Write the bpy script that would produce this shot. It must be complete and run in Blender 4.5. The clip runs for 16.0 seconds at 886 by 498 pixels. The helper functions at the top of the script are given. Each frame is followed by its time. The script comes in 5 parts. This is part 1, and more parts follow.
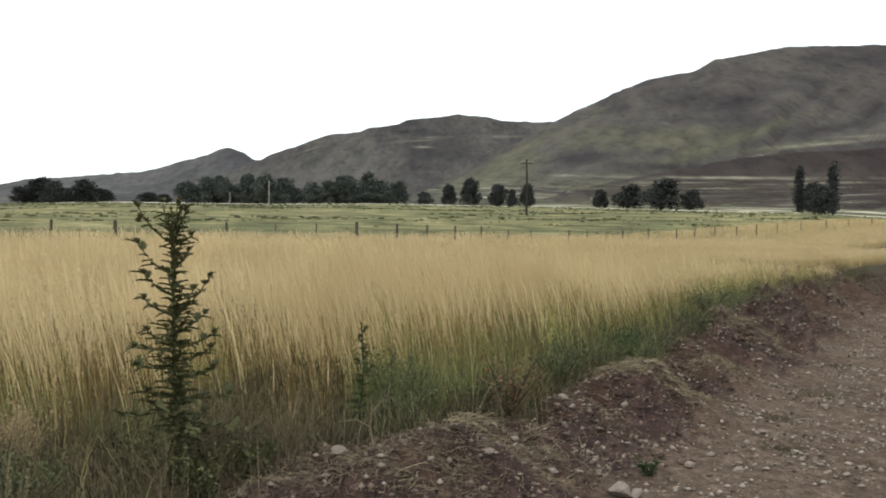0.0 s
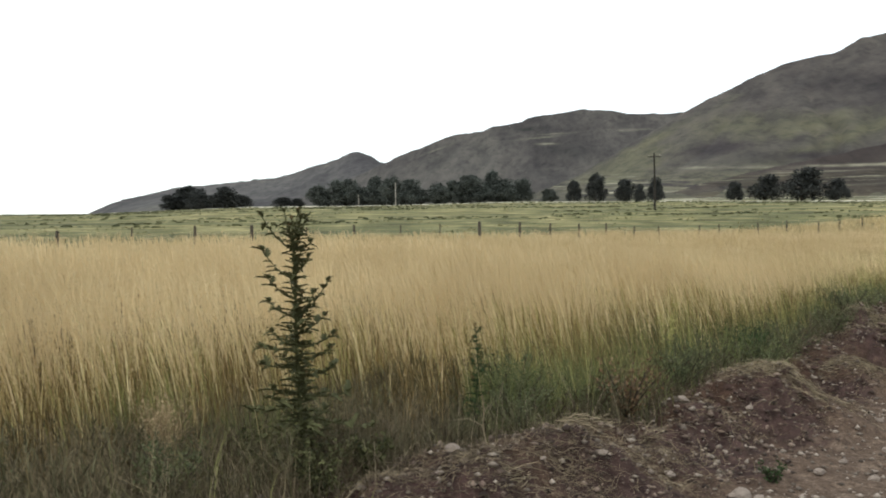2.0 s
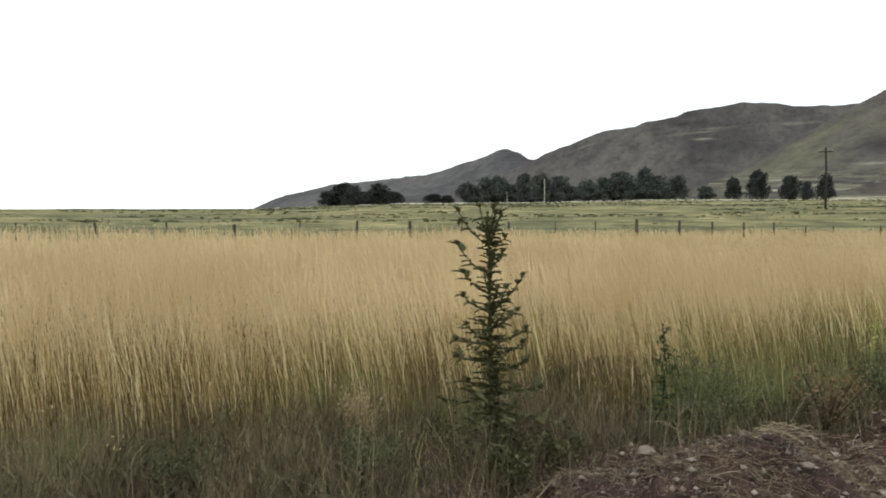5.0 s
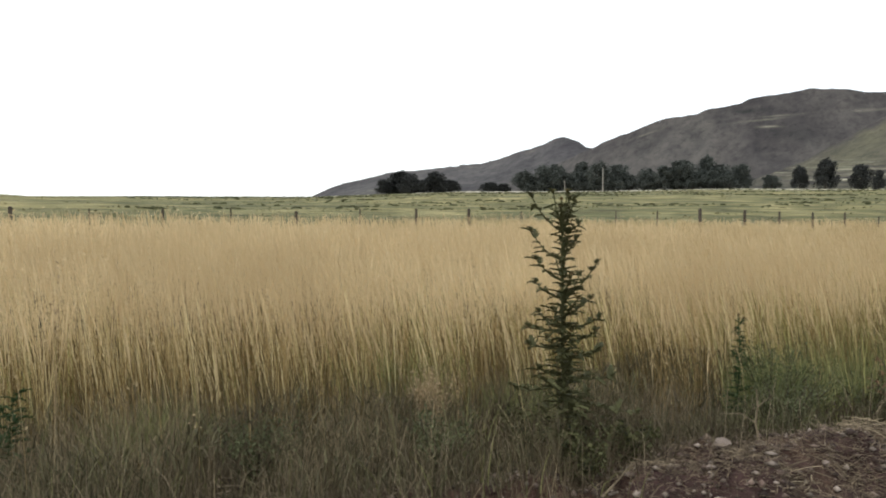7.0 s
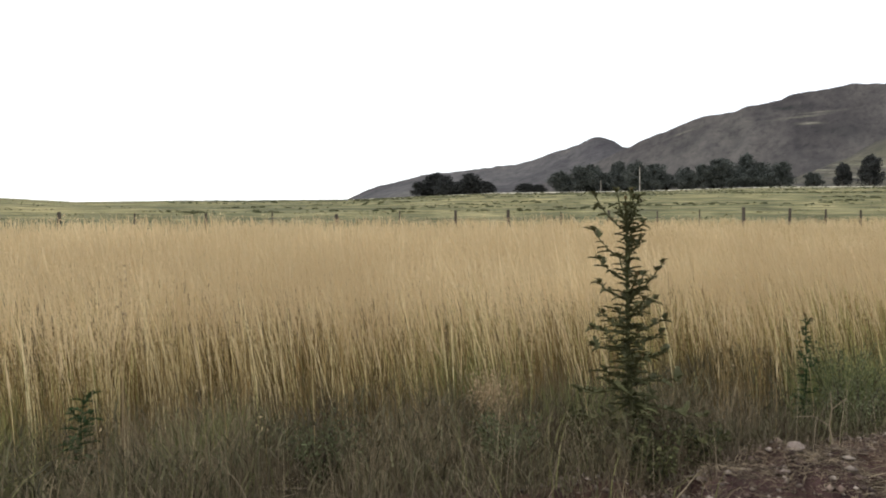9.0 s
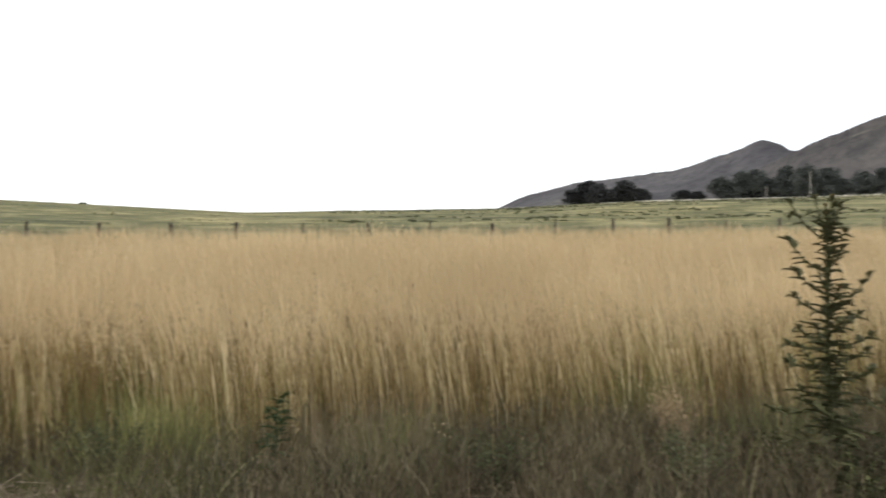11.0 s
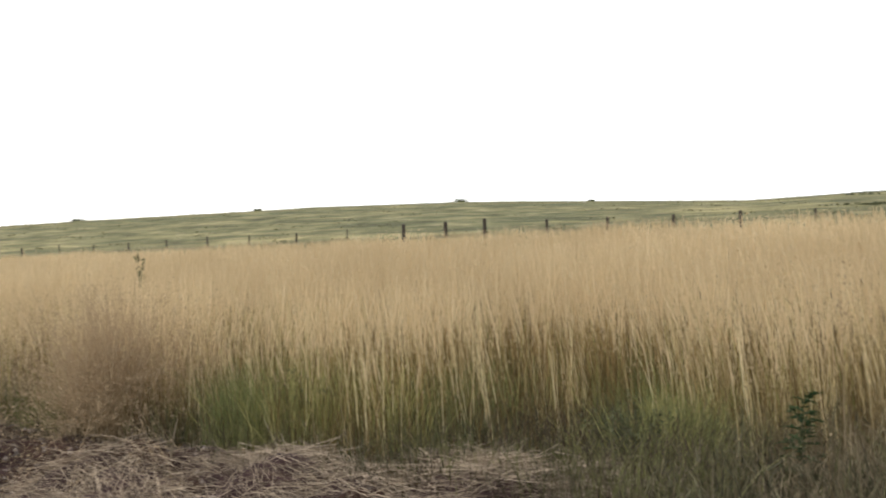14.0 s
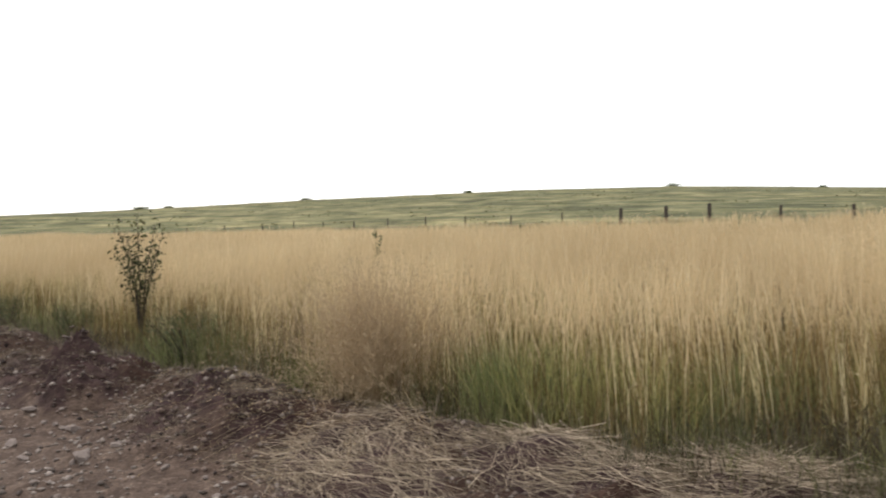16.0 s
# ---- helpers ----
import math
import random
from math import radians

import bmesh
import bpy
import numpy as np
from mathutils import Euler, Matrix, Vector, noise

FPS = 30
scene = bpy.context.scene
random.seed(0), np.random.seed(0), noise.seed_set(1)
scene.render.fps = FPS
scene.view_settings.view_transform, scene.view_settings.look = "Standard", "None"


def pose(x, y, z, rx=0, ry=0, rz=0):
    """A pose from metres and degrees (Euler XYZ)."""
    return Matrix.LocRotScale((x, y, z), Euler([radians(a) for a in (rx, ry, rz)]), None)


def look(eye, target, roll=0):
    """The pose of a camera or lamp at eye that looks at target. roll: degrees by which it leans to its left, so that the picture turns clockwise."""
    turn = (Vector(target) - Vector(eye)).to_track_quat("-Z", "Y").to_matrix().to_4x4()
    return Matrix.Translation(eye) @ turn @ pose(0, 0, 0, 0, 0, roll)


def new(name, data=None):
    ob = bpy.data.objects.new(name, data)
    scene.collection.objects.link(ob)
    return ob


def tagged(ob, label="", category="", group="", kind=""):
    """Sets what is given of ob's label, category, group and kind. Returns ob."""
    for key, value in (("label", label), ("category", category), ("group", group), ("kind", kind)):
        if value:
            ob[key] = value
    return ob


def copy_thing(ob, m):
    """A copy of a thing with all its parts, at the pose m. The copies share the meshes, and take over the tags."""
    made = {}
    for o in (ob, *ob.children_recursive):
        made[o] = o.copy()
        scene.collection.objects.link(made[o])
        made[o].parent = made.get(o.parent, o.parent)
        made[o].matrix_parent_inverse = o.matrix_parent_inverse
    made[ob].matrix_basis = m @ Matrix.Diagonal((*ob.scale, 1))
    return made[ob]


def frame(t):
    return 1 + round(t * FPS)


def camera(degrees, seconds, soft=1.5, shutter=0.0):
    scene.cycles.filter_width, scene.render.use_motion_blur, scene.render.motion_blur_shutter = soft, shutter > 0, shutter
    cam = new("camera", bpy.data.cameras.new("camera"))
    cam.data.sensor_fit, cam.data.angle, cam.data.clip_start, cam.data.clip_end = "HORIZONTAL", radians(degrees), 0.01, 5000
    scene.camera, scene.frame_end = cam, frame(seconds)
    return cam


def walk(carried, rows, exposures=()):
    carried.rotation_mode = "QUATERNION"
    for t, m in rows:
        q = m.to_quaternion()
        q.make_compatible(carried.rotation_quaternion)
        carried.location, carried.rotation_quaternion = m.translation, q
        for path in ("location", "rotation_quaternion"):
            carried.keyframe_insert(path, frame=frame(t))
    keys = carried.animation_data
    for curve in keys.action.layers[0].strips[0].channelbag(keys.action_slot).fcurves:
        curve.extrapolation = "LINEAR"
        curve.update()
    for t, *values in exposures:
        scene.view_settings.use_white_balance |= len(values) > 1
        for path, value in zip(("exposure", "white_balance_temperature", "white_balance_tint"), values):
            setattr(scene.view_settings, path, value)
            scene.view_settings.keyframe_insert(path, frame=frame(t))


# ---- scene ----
# ---- camera ----
cam = camera(59.1, 16.0, soft=1.9, shutter=0.4)
ROWS = [
    (0.0, pose(-0.000, 0.000, 1.500, 89.65, -0.98, 0.00)),
    (0.5, pose(0.029, -0.017, 1.510, 89.54, -0.70, 1.92)),
    (1.0, pose(0.064, -0.038, 1.518, 89.47, -0.44, 4.84)),
    (1.5, pose(0.094, -0.048, 1.524, 89.41, -0.27, 7.09)),
    (2.0, pose(0.103, -0.075, 1.527, 89.46, 0.08, 9.16)),
    (2.5, pose(0.101, -0.095, 1.524, 89.50, 0.47, 11.28)),
    (3.0, pose(0.102, -0.119, 1.520, 89.48, 0.22, 13.33)),
    (3.5, pose(0.042, -0.114, 1.526, 89.41, 0.31, 15.16)),
    (4.0, pose(-0.062, -0.127, 1.528, 89.50, -0.10, 17.04)),
    (6.5, pose(-0.219, -0.158, 1.503, 88.45, -0.98, 22.96)),
    (7.0, pose(-0.264, -0.166, 1.502, 88.27, -1.11, 24.01)),
    (7.5, pose(-0.309, -0.167, 1.496, 88.21, -1.20, 25.03)),
    (8.0, pose(-0.346, -0.169, 1.496, 88.22, -0.92, 25.75)),
    (10.3, pose(-0.521, -0.238, 1.489, 88.86, -0.45, 30.31)),
    (10.5, pose(-0.535, -0.245, 1.490, 88.90, -0.44, 31.64)),
    (11.0, pose(-0.564, -0.266, 1.498, 88.88, -0.53, 37.59)),
    (11.5, pose(-0.573, -0.249, 1.509, 88.85, -0.15, 46.73)),
    (12.0, pose(-0.604, -0.245, 1.511, 88.73, 0.48, 52.68)),
    (12.5, pose(-0.615, -0.255, 1.502, 88.68, 0.87, 58.03)),
    (13.0, pose(-0.630, -0.269, 1.504, 88.65, 1.50, 62.99)),
    (13.5, pose(-0.638, -0.285, 1.500, 88.74, 1.60, 68.08)),
    (14.0, pose(-0.640, -0.291, 1.491, 88.62, 1.82, 73.10)),
    (14.5, pose(-0.650, -0.310, 1.483, 88.42, 1.86, 76.74)),
    (15.0, pose(-0.711, -0.376, 1.474, 88.28, 1.72, 80.33)),
    (15.5, pose(-0.775, -0.505, 1.472, 88.00, 0.85, 84.22)),
    (16.0, pose(-0.832, -0.631, 1.469, 87.72, 0.62, 88.07)),
]
walk(cam, ROWS, exposures=[(0.0, -0.07, 6500, 2), (4.0, -0.09, 6500, 2), (8.0, -0.10, 6500, 8), (12.0, -0.03, 6500, 10), (16.0, 0.02, 6500, 11)])

# ---- light: a bright overcast sky with a wide, weak sun ----
world = bpy.data.worlds.new("overcast_sky")
scene.world = world
world.use_nodes = True
wn, wl = world.node_tree.nodes, world.node_tree.links
wn.clear()
sky = wn.new("ShaderNodeTexSky")
sky.sky_type, sky.sun_disc = "NISHITA", False
sky.sun_elevation, sky.sun_rotation = radians(52), radians(-120)
bg_sky, bg_cloud = wn.new("ShaderNodeBackground"), wn.new("ShaderNodeBackground")
bg_sky.inputs["Strength"].default_value = 0.05
bg_cloud.inputs["Color"].default_value = (0.97, 0.98, 1.0, 1)
bg_cloud.inputs["Strength"].default_value = 1.25
both, wout = wn.new("ShaderNodeAddShader"), wn.new("ShaderNodeOutputWorld")
wl.new(sky.outputs[0], bg_sky.inputs["Color"])
wl.new(bg_sky.outputs[0], both.inputs[0])
wl.new(bg_cloud.outputs[0], both.inputs[1])
wl.new(both.outputs[0], wout.inputs["Surface"])
sun = new("sun", bpy.data.lights.new("sun", "SUN"))
sun.data.energy, sun.data.angle, sun.data.color = 1.5, radians(25), (1.0, 0.95, 0.88)
sun.matrix_world = look((0, 0, 60), (40 * 0.5, 40 * 0.9, 0))


# ---- materials ----
def ramp(nt, stops, fac):
    node = nt.nodes.new("ShaderNodeValToRGB")
    els = node.color_ramp.elements
    while len(els) < len(stops):
        els.new(0.5)
    for el, (p, col) in zip(els, stops):
        el.position, el.color = p, (*col, 1)
    nt.links.new(fac, node.inputs["Fac"])
    return node.outputs["Color"]


def math_node(nt, op, a, b=0.0, clamp=False):
    node = nt.nodes.new("ShaderNodeMath")
    node.operation, node.use_clamp = op, clamp
    for k, v in enumerate((a, b)):
        if isinstance(v, (int, float)):
            node.inputs[k].default_value = v
        else:
            nt.links.new(v, node.inputs[k])
    return node.outputs[0]


def mixed(nt, fac, a, b, how="MIX"):
    node = nt.nodes.new("ShaderNodeMixRGB")
    node.blend_type = how
    for k, v in enumerate((fac, a, b)):
        if isinstance(v, (int, float)):
            node.inputs[k].default_value = v
        elif isinstance(v, tuple):
            node.inputs[k].default_value = (*v, 1)
        else:
            nt.links.new(v, node.inputs[k])
    return node.outputs["Color"]


def noise_of(nt, scale, detail=4.0, rough=0.6, stretch=None, coords="Object"):
    tc = nt.nodes.new("ShaderNodeTexCoord")
    src = tc.outputs[coords]
    if stretch:
        mp = nt.nodes.new("ShaderNodeMapping")
        mp.inputs["Scale"].default_value = stretch
        nt.links.new(src, mp.inputs["Vector"])
        src = mp.outputs[0]
    node = nt.nodes.new("ShaderNodeTexNoise")
    node.inputs["Scale"].default_value, node.inputs["Detail"].default_value = scale, detail
    node.inputs["Roughness"].default_value = rough
    nt.links.new(src, node.inputs["Vector"])
    return node.outputs["Fac"]


def blank(name, rough=0.9):
    m = bpy.data.materials.new(name)
    m.use_nodes = True
    bsdf = m.node_tree.nodes["Principled BSDF"]
    bsdf.inputs["Roughness"].default_value = rough
    bsdf.inputs["Specular IOR Level"].default_value = 0.15
    return m, m.node_tree, bsdf


def bump(nt, bsdf, height, strength=0.5, distance=0.02):
    node = nt.nodes.new("ShaderNodeBump")
    node.inputs["Strength"].default_value, node.inputs["Distance"].default_value = strength, distance
    nt.links.new(height, node.inputs["Height"])
    nt.links.new(node.outputs[0], bsdf.inputs["Normal"])


def plant_material(name, dark, light, glow=0.25, patch=None, patch_scale=0.5):
    """Thin leaves or stalks: a colour for each piece, and some light let through."""
    m, nt, bsdf = blank(name, 0.75)
    geo = nt.nodes.new("ShaderNodeNewGeometry")
    mid = tuple((a + b) / 2 for a, b in zip(dark, light))
    col = ramp(nt, [(0.0, dark), (0.5, mid), (1.0, light)], geo.outputs["Random Per Island"])
    if patch:
        big = noise_of(nt, patch_scale, 3, 0.6)
        col = mixed(nt, math_node(nt, "MULTIPLY", math_node(nt, "SUBTRACT", big, 0.42), 5.0, True), patch, col)
    nt.links.new(col, bsdf.inputs["Base Color"])
    tl = nt.nodes.new("ShaderNodeBsdfTranslucent")
    nt.links.new(col, tl.inputs["Color"])
    mx = nt.nodes.new("ShaderNodeMixShader")
    mx.inputs[0].default_value = glow
    nt.links.new(bsdf.outputs[0], mx.inputs[1])
    nt.links.new(tl.outputs[0], mx.inputs[2])
    nt.links.new(mx.outputs[0], nt.nodes["Material Output"].inputs["Surface"])
    return m


def stone_material(name, a, b, scale):
    m, nt, bsdf = blank(name, 0.95)
    info = nt.nodes.new("ShaderNodeObjectInfo")
    n1, n2 = noise_of(nt, scale, 5, 0.7), noise_of(nt, scale * 6, 3, 0.6)
    col = ramp(nt, [(0.3, a), (0.7, b)], n1)
    col = mixed(nt, 0.45, col, ramp(nt, [(0.0, (0.55, 0.5, 0.48)), (1.0, (1, 0.97, 0.95))], info.outputs["Random"]), "MULTIPLY")
    nt.links.new(col, bsdf.inputs["Base Color"])
    bump(nt, bsdf, n2, 0.5, 0.01)
    return m


MAT = {
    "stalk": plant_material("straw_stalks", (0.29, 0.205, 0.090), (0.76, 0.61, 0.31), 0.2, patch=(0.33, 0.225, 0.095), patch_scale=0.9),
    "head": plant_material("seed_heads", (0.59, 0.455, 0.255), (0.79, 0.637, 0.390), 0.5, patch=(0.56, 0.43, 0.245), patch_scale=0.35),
    "bleached": plant_material("bleached_stalks", (0.40, 0.305, 0.14), (0.88, 0.735, 0.43), 0.2),
    "scrub": plant_material("pasture_scrub", (0.055, 0.062, 0.032), (0.13, 0.128, 0.068), 0.1),
    "shaded_dead_blade": plant_material("shaded_dead_blades", (0.045, 0.030, 0.012), (0.30, 0.21, 0.085), 0.12, patch=(0.115, 0.082, 0.033), patch_scale=0.9),
    "yellowing": plant_material("yellowing_blades", (0.18, 0.185, 0.055), (0.54, 0.49, 0.20), 0.3),
    "turf": plant_material("dead_turf", (0.075, 0.058, 0.038), (0.33, 0.265, 0.175), 0.05),
    "dry_stem": plant_material("dry_weed_stems", (0.055, 0.042, 0.025), (0.40, 0.32, 0.19), 0.12, patch=(0.11, 0.085, 0.052), patch_scale=1.1),
    "litter": plant_material("brown_litter", (0.055, 0.042, 0.029), (0.27, 0.21, 0.14), 0.05),
    "fresh": plant_material("fresh_blades", (0.105, 0.125, 0.045), (0.29, 0.305, 0.125), 0.3),
    "blade": plant_material("green_blades", (0.092, 0.099, 0.040), (0.31, 0.30, 0.122), 0.3, patch=(0.082, 0.080, 0.038), patch_scale=0.8),
    "herb": plant_material("grey_green_herbs", (0.024, 0.023, 0.013), (0.165, 0.155, 0.082), 0.15, patch=(0.070, 0.054, 0.034), patch_scale=1.2),
    "shrub": plant_material("shrub_leaves", (0.048, 0.056, 0.027), (0.155, 0.168, 0.084), 0.25),
    "thistle": plant_material("thistle_leaves", (0.020, 0.023, 0.011), (0.115, 0.115, 0.050), 0.10),
    "thistle_young": plant_material("young_thistle_leaves", (0.018, 0.034, 0.012), (0.055, 0.085, 0.032), 0.2),
    "bud": plant_material("thistle_buds", (0.055, 0.042, 0.020), (0.16, 0.115, 0.055), 0.1),
    "rust": plant_material("rusty_weed", (0.285, 0.205, 0.120), (0.52, 0.400, 0.245), 0.4),
    "rust_dark": plant_material("dark_rusty_weed", (0.075, 0.048, 0.028), (0.20, 0.125, 0.07), 0.2),
    "straw": plant_material("cut_straw", (0.13, 0.097, 0.064), (0.51, 0.405, 0.285), 0.1),
    "crown": plant_material("tree_leaves", (0.023, 0.025, 0.025), (0.052, 0.054, 0.050), 0.15),
    # crowns of the middle row, lightened and greyed in colour for haze
    "crown_hazed": plant_material("hazed_tree_leaves", (0.046, 0.052, 0.048), (0.092, 0.101, 0.088), 0.2),
    "tussock": plant_material("pasture_tussocks", (0.095, 0.098, 0.050), (0.21, 0.19, 0.10), 0.1),
    "stone": stone_material("pale_stone", (0.16, 0.127, 0.107), (0.37, 0.31, 0.266), 14),
    "clod": stone_material("reddish_soil_clod", (0.028, 0.017, 0.016), (0.110, 0.070, 0.058), 5),
    "fresh_soil": stone_material("fresh_dark_soil", (0.020, 0.011, 0.011), (0.088, 0.055, 0.049), 9),
    "wood": stone_material("weathered_wood", (0.045, 0.039, 0.031), (0.12, 0.10, 0.08), 12),
    "pale_wood": stone_material("pale_pole", (0.28, 0.26, 0.22), (0.42, 0.40, 0.36), 8),
    "bark": stone_material("dark_bark", (0.03, 0.025, 0.02), (0.08, 0.065, 0.05), 6),
    "dark_pole": stone_material("dark_pole", (0.020, 0.018, 0.016), (0.052, 0.045, 0.039), 8),
    "wire": stone_material("rusted_wire", (0.10, 0.08, 0.07), (0.16, 0.13, 0.11), 6),
}

# ---- the lie of the land ----
# The road runs along (1, 1); "across" grows from the road into the field, "along" runs with the road.
RT2 = math.sqrt(2)
FENCE = 22.0


def edge_bend(along):
    return 0.2 * np.clip(along - 4.5, 0, 9.5) + 0.07 * np.clip(along - 14, 0, 60)


def weed_reach(along):
    """How far the weeds come out over the bank."""
    return 0.75 * np.clip((along + 2.3) / 1.0, 0, 1) * np.clip((2.6 - along) / 0.9, 0, 1)


def across_of(x, y):
    return (y - x - 5.2) / RT2 - edge_bend((x + y) / RT2)


def waves(x, y, seed=0):
    """A smooth, uneven field of about -1 to 1, one unit from hump to hump."""
    r = np.random.RandomState(seed)
    out = 0
    for k in range(7):
        a, f, p = r.uniform(0, 6.28), r.uniform(0.5, 1.9), r.uniform(0, 6.28)
        out = out + np.sin((x * np.cos(a) + y * np.sin(a)) * f * 3.5 + p)
    return out / 3.2


CREST_AZ = [-180, -75, -29.5, -25, -12, 4, 12.6, 23, 28, 33.5, 41, 47, 52, 60, 67, 72, 82, 87, 98, 106, 117.6, 135, 180]
CREST_EL = [-0.5, 1.6, 2.2, 2.5, 2.82, 2.93, 2.68, 2.5, 2.26, 1.9, 1.68, 1.56, 1.4, 1.69, 1.9, 2.0, 1.9, 1.7, 1.3, 0.91, 0.42, 0.0, -0.5]


def smooth(a, b, v):
    t = np.clip((v - a) / (b - a), 0, 1)
    return t * t * (3 - 2 * t)


# piles of turned soil on the bank: place, radius, height
PILES = [(2.97, 8.25, 0.40, 0.16), (3.75, 9.75, 0.62, 0.34), (1.85, 6.80, 0.46, 0.27), (1.30, 6.10, 0.26, 0.07), (-0.45, 4.35, 0.36, 0.10), (0.15, 4.95, 0.26, 0.09), (4.5, 11.0, 0.60, 0.33), (5.7, 12.7, 0.75, 0.32), (7.0, 14.4, 0.85, 0.30), (8.6, 16.6, 0.9, 0.28), (10.4, 19.2, 1.0, 0.25),
         (-8.15, -3.85, 0.50, 0.36), (-6.95, -2.35, 0.50, 0.20), (-6.60, -1.80, 0.32, 0.12), (-8.9, -4.7, 0.42, 0.22), (-10.1, -5.7, 0.5, 0.26)]


def land(x, y):
    """Height of the ground, for numpy arrays."""
    x, y = np.asarray(x, float), np.asarray(y, float)
    along = (x + y) / RT2
    a = across_of(x, y)
    near = 0.027 * (y - 4.5) - 0.0107 * (x + 2)
    near = near - 0.00045 * np.clip(-21 - along, 0, 80) ** 2 + 0.012 * np.clip(along - 10, 0, 200)
    r = np.hypot(x, y)
    az = np.degrees(np.arctan2(-x, y))
    crest = np.interp(az, CREST_AZ, CREST_EL)
    rc = 270 - 110 * smooth(33, 60, az)
    far = 1.5 + np.minimum(r, rc) * np.tan(np.radians(crest)) * (0.82 + 0.18 * np.clip(r / rc, 0, 1))
    drop = smooth(30, 36, az)
    far = far + np.clip(r - rc, 0, 5000) * (0.045 * (1 - smooth(-8, 14, az)) + 0.012 * (1 - drop) - 0.004 * drop)
    far = far + 0.5 * waves(x / 60, y / 60, 3) * smooth(60, 160, r) * np.clip(1.2 - r / rc, 0, 1)
    z = near + (far - near) * smooth(38, 130, r)
    # the low bank of bladed soil along the road's edge, higher where the road bends
    high = 0.20 + 0.09 * waves(along / 1.3, 0 * along, 5) + 0.08 * smooth(5, 10, along) - 0.16 * weed_reach(along)
    bank = high * np.exp(-((a + 0.05) / 0.42) ** 2) + 0.10 * smooth(-0.3, 0.8, a)
    lump = np.exp(-((a + 0.15) / 0.6) ** 2)
    rough = (0.055 * waves(x / 0.5, y / 0.5, 7) + 0.030 * waves(x / 0.19, y / 0.19, 9)) * lump + 0.012 * waves(x / 0.35, y / 0.35, 8) + 0.006 * waves(x / 0.11, y / 0.11, 10)
    skew, crumb = 1 + 0.28 * waves(x / 0.5, y / 0.5, 12), 1 + 0.18 * waves(x / 0.2, y / 0.2, 13) + 0.16 * np.abs(waves(x / 0.09, y / 0.09, 14)) + 0.07 * waves(x / 0.045, y / 0.045, 15)
    for px, py, pr, ph in PILES:
        bank = bank + 1.25 * ph * np.exp(-1.4 * skew ** 2 * ((x - px) ** 2 + (y - py) ** 2) / pr ** 2) * crumb
    return z + (bank + rough) * (1 - smooth(30, 60, r))


def land_at(x, y):
    return float(land(np.array([x]), np.array([y]))[0])


def np_mesh(name, verts, faces, mats=(), index=None, flat=True):
    """A mesh from arrays: faces is (n, 3) or (n, 4)."""
    verts, faces = np.ascontiguousarray(verts, np.float32), np.ascontiguousarray(faces, np.int32)
    me = bpy.data.meshes.new(name)
    n, k = faces.shape
    me.vertices.add(len(verts))
    me.vertices.foreach_set("co", verts.ravel())
    me.loops.add(n * k)
    me.loops.foreach_set("vertex_index", faces.ravel())
    me.polygons.add(n)
    me.polygons.foreach_set("loop_start", np.arange(0, n * k, k, dtype=np.int32))
    me.update(calc_edges=True)
    if index is not None:
        me.polygons.foreach_set("material_index", np.ascontiguousarray(index, np.int32))
    if not flat:
        me.polygons.foreach_set("use_smooth", np.ones(n, dtype=bool))
    for m in mats:
        me.materials.append(m)
    return me


def part(name, me, material, parent, label=""):
    if isinstance(me, bmesh.types.BMesh):
        data = bpy.data.meshes.new(name)
        me.to_mesh(data)
        me.free()
        me = data
    if material and not me.materials:
        me.materials.append(material)
    ob = new(name, me)
    ob.parent = parent
    return tagged(ob, label)


def grid_faces(rows, cols, wrap=False):
    i, j = np.meshgrid(np.arange(rows - 1), np.arange(cols if wrap else cols - 1), indexing="ij")
    j2 = (j + 1) % cols
    return np.stack([i * cols + j, i * cols + j2, (i + 1) * cols + j2, (i + 1) * cols + j], -1).reshape(-1, 4)


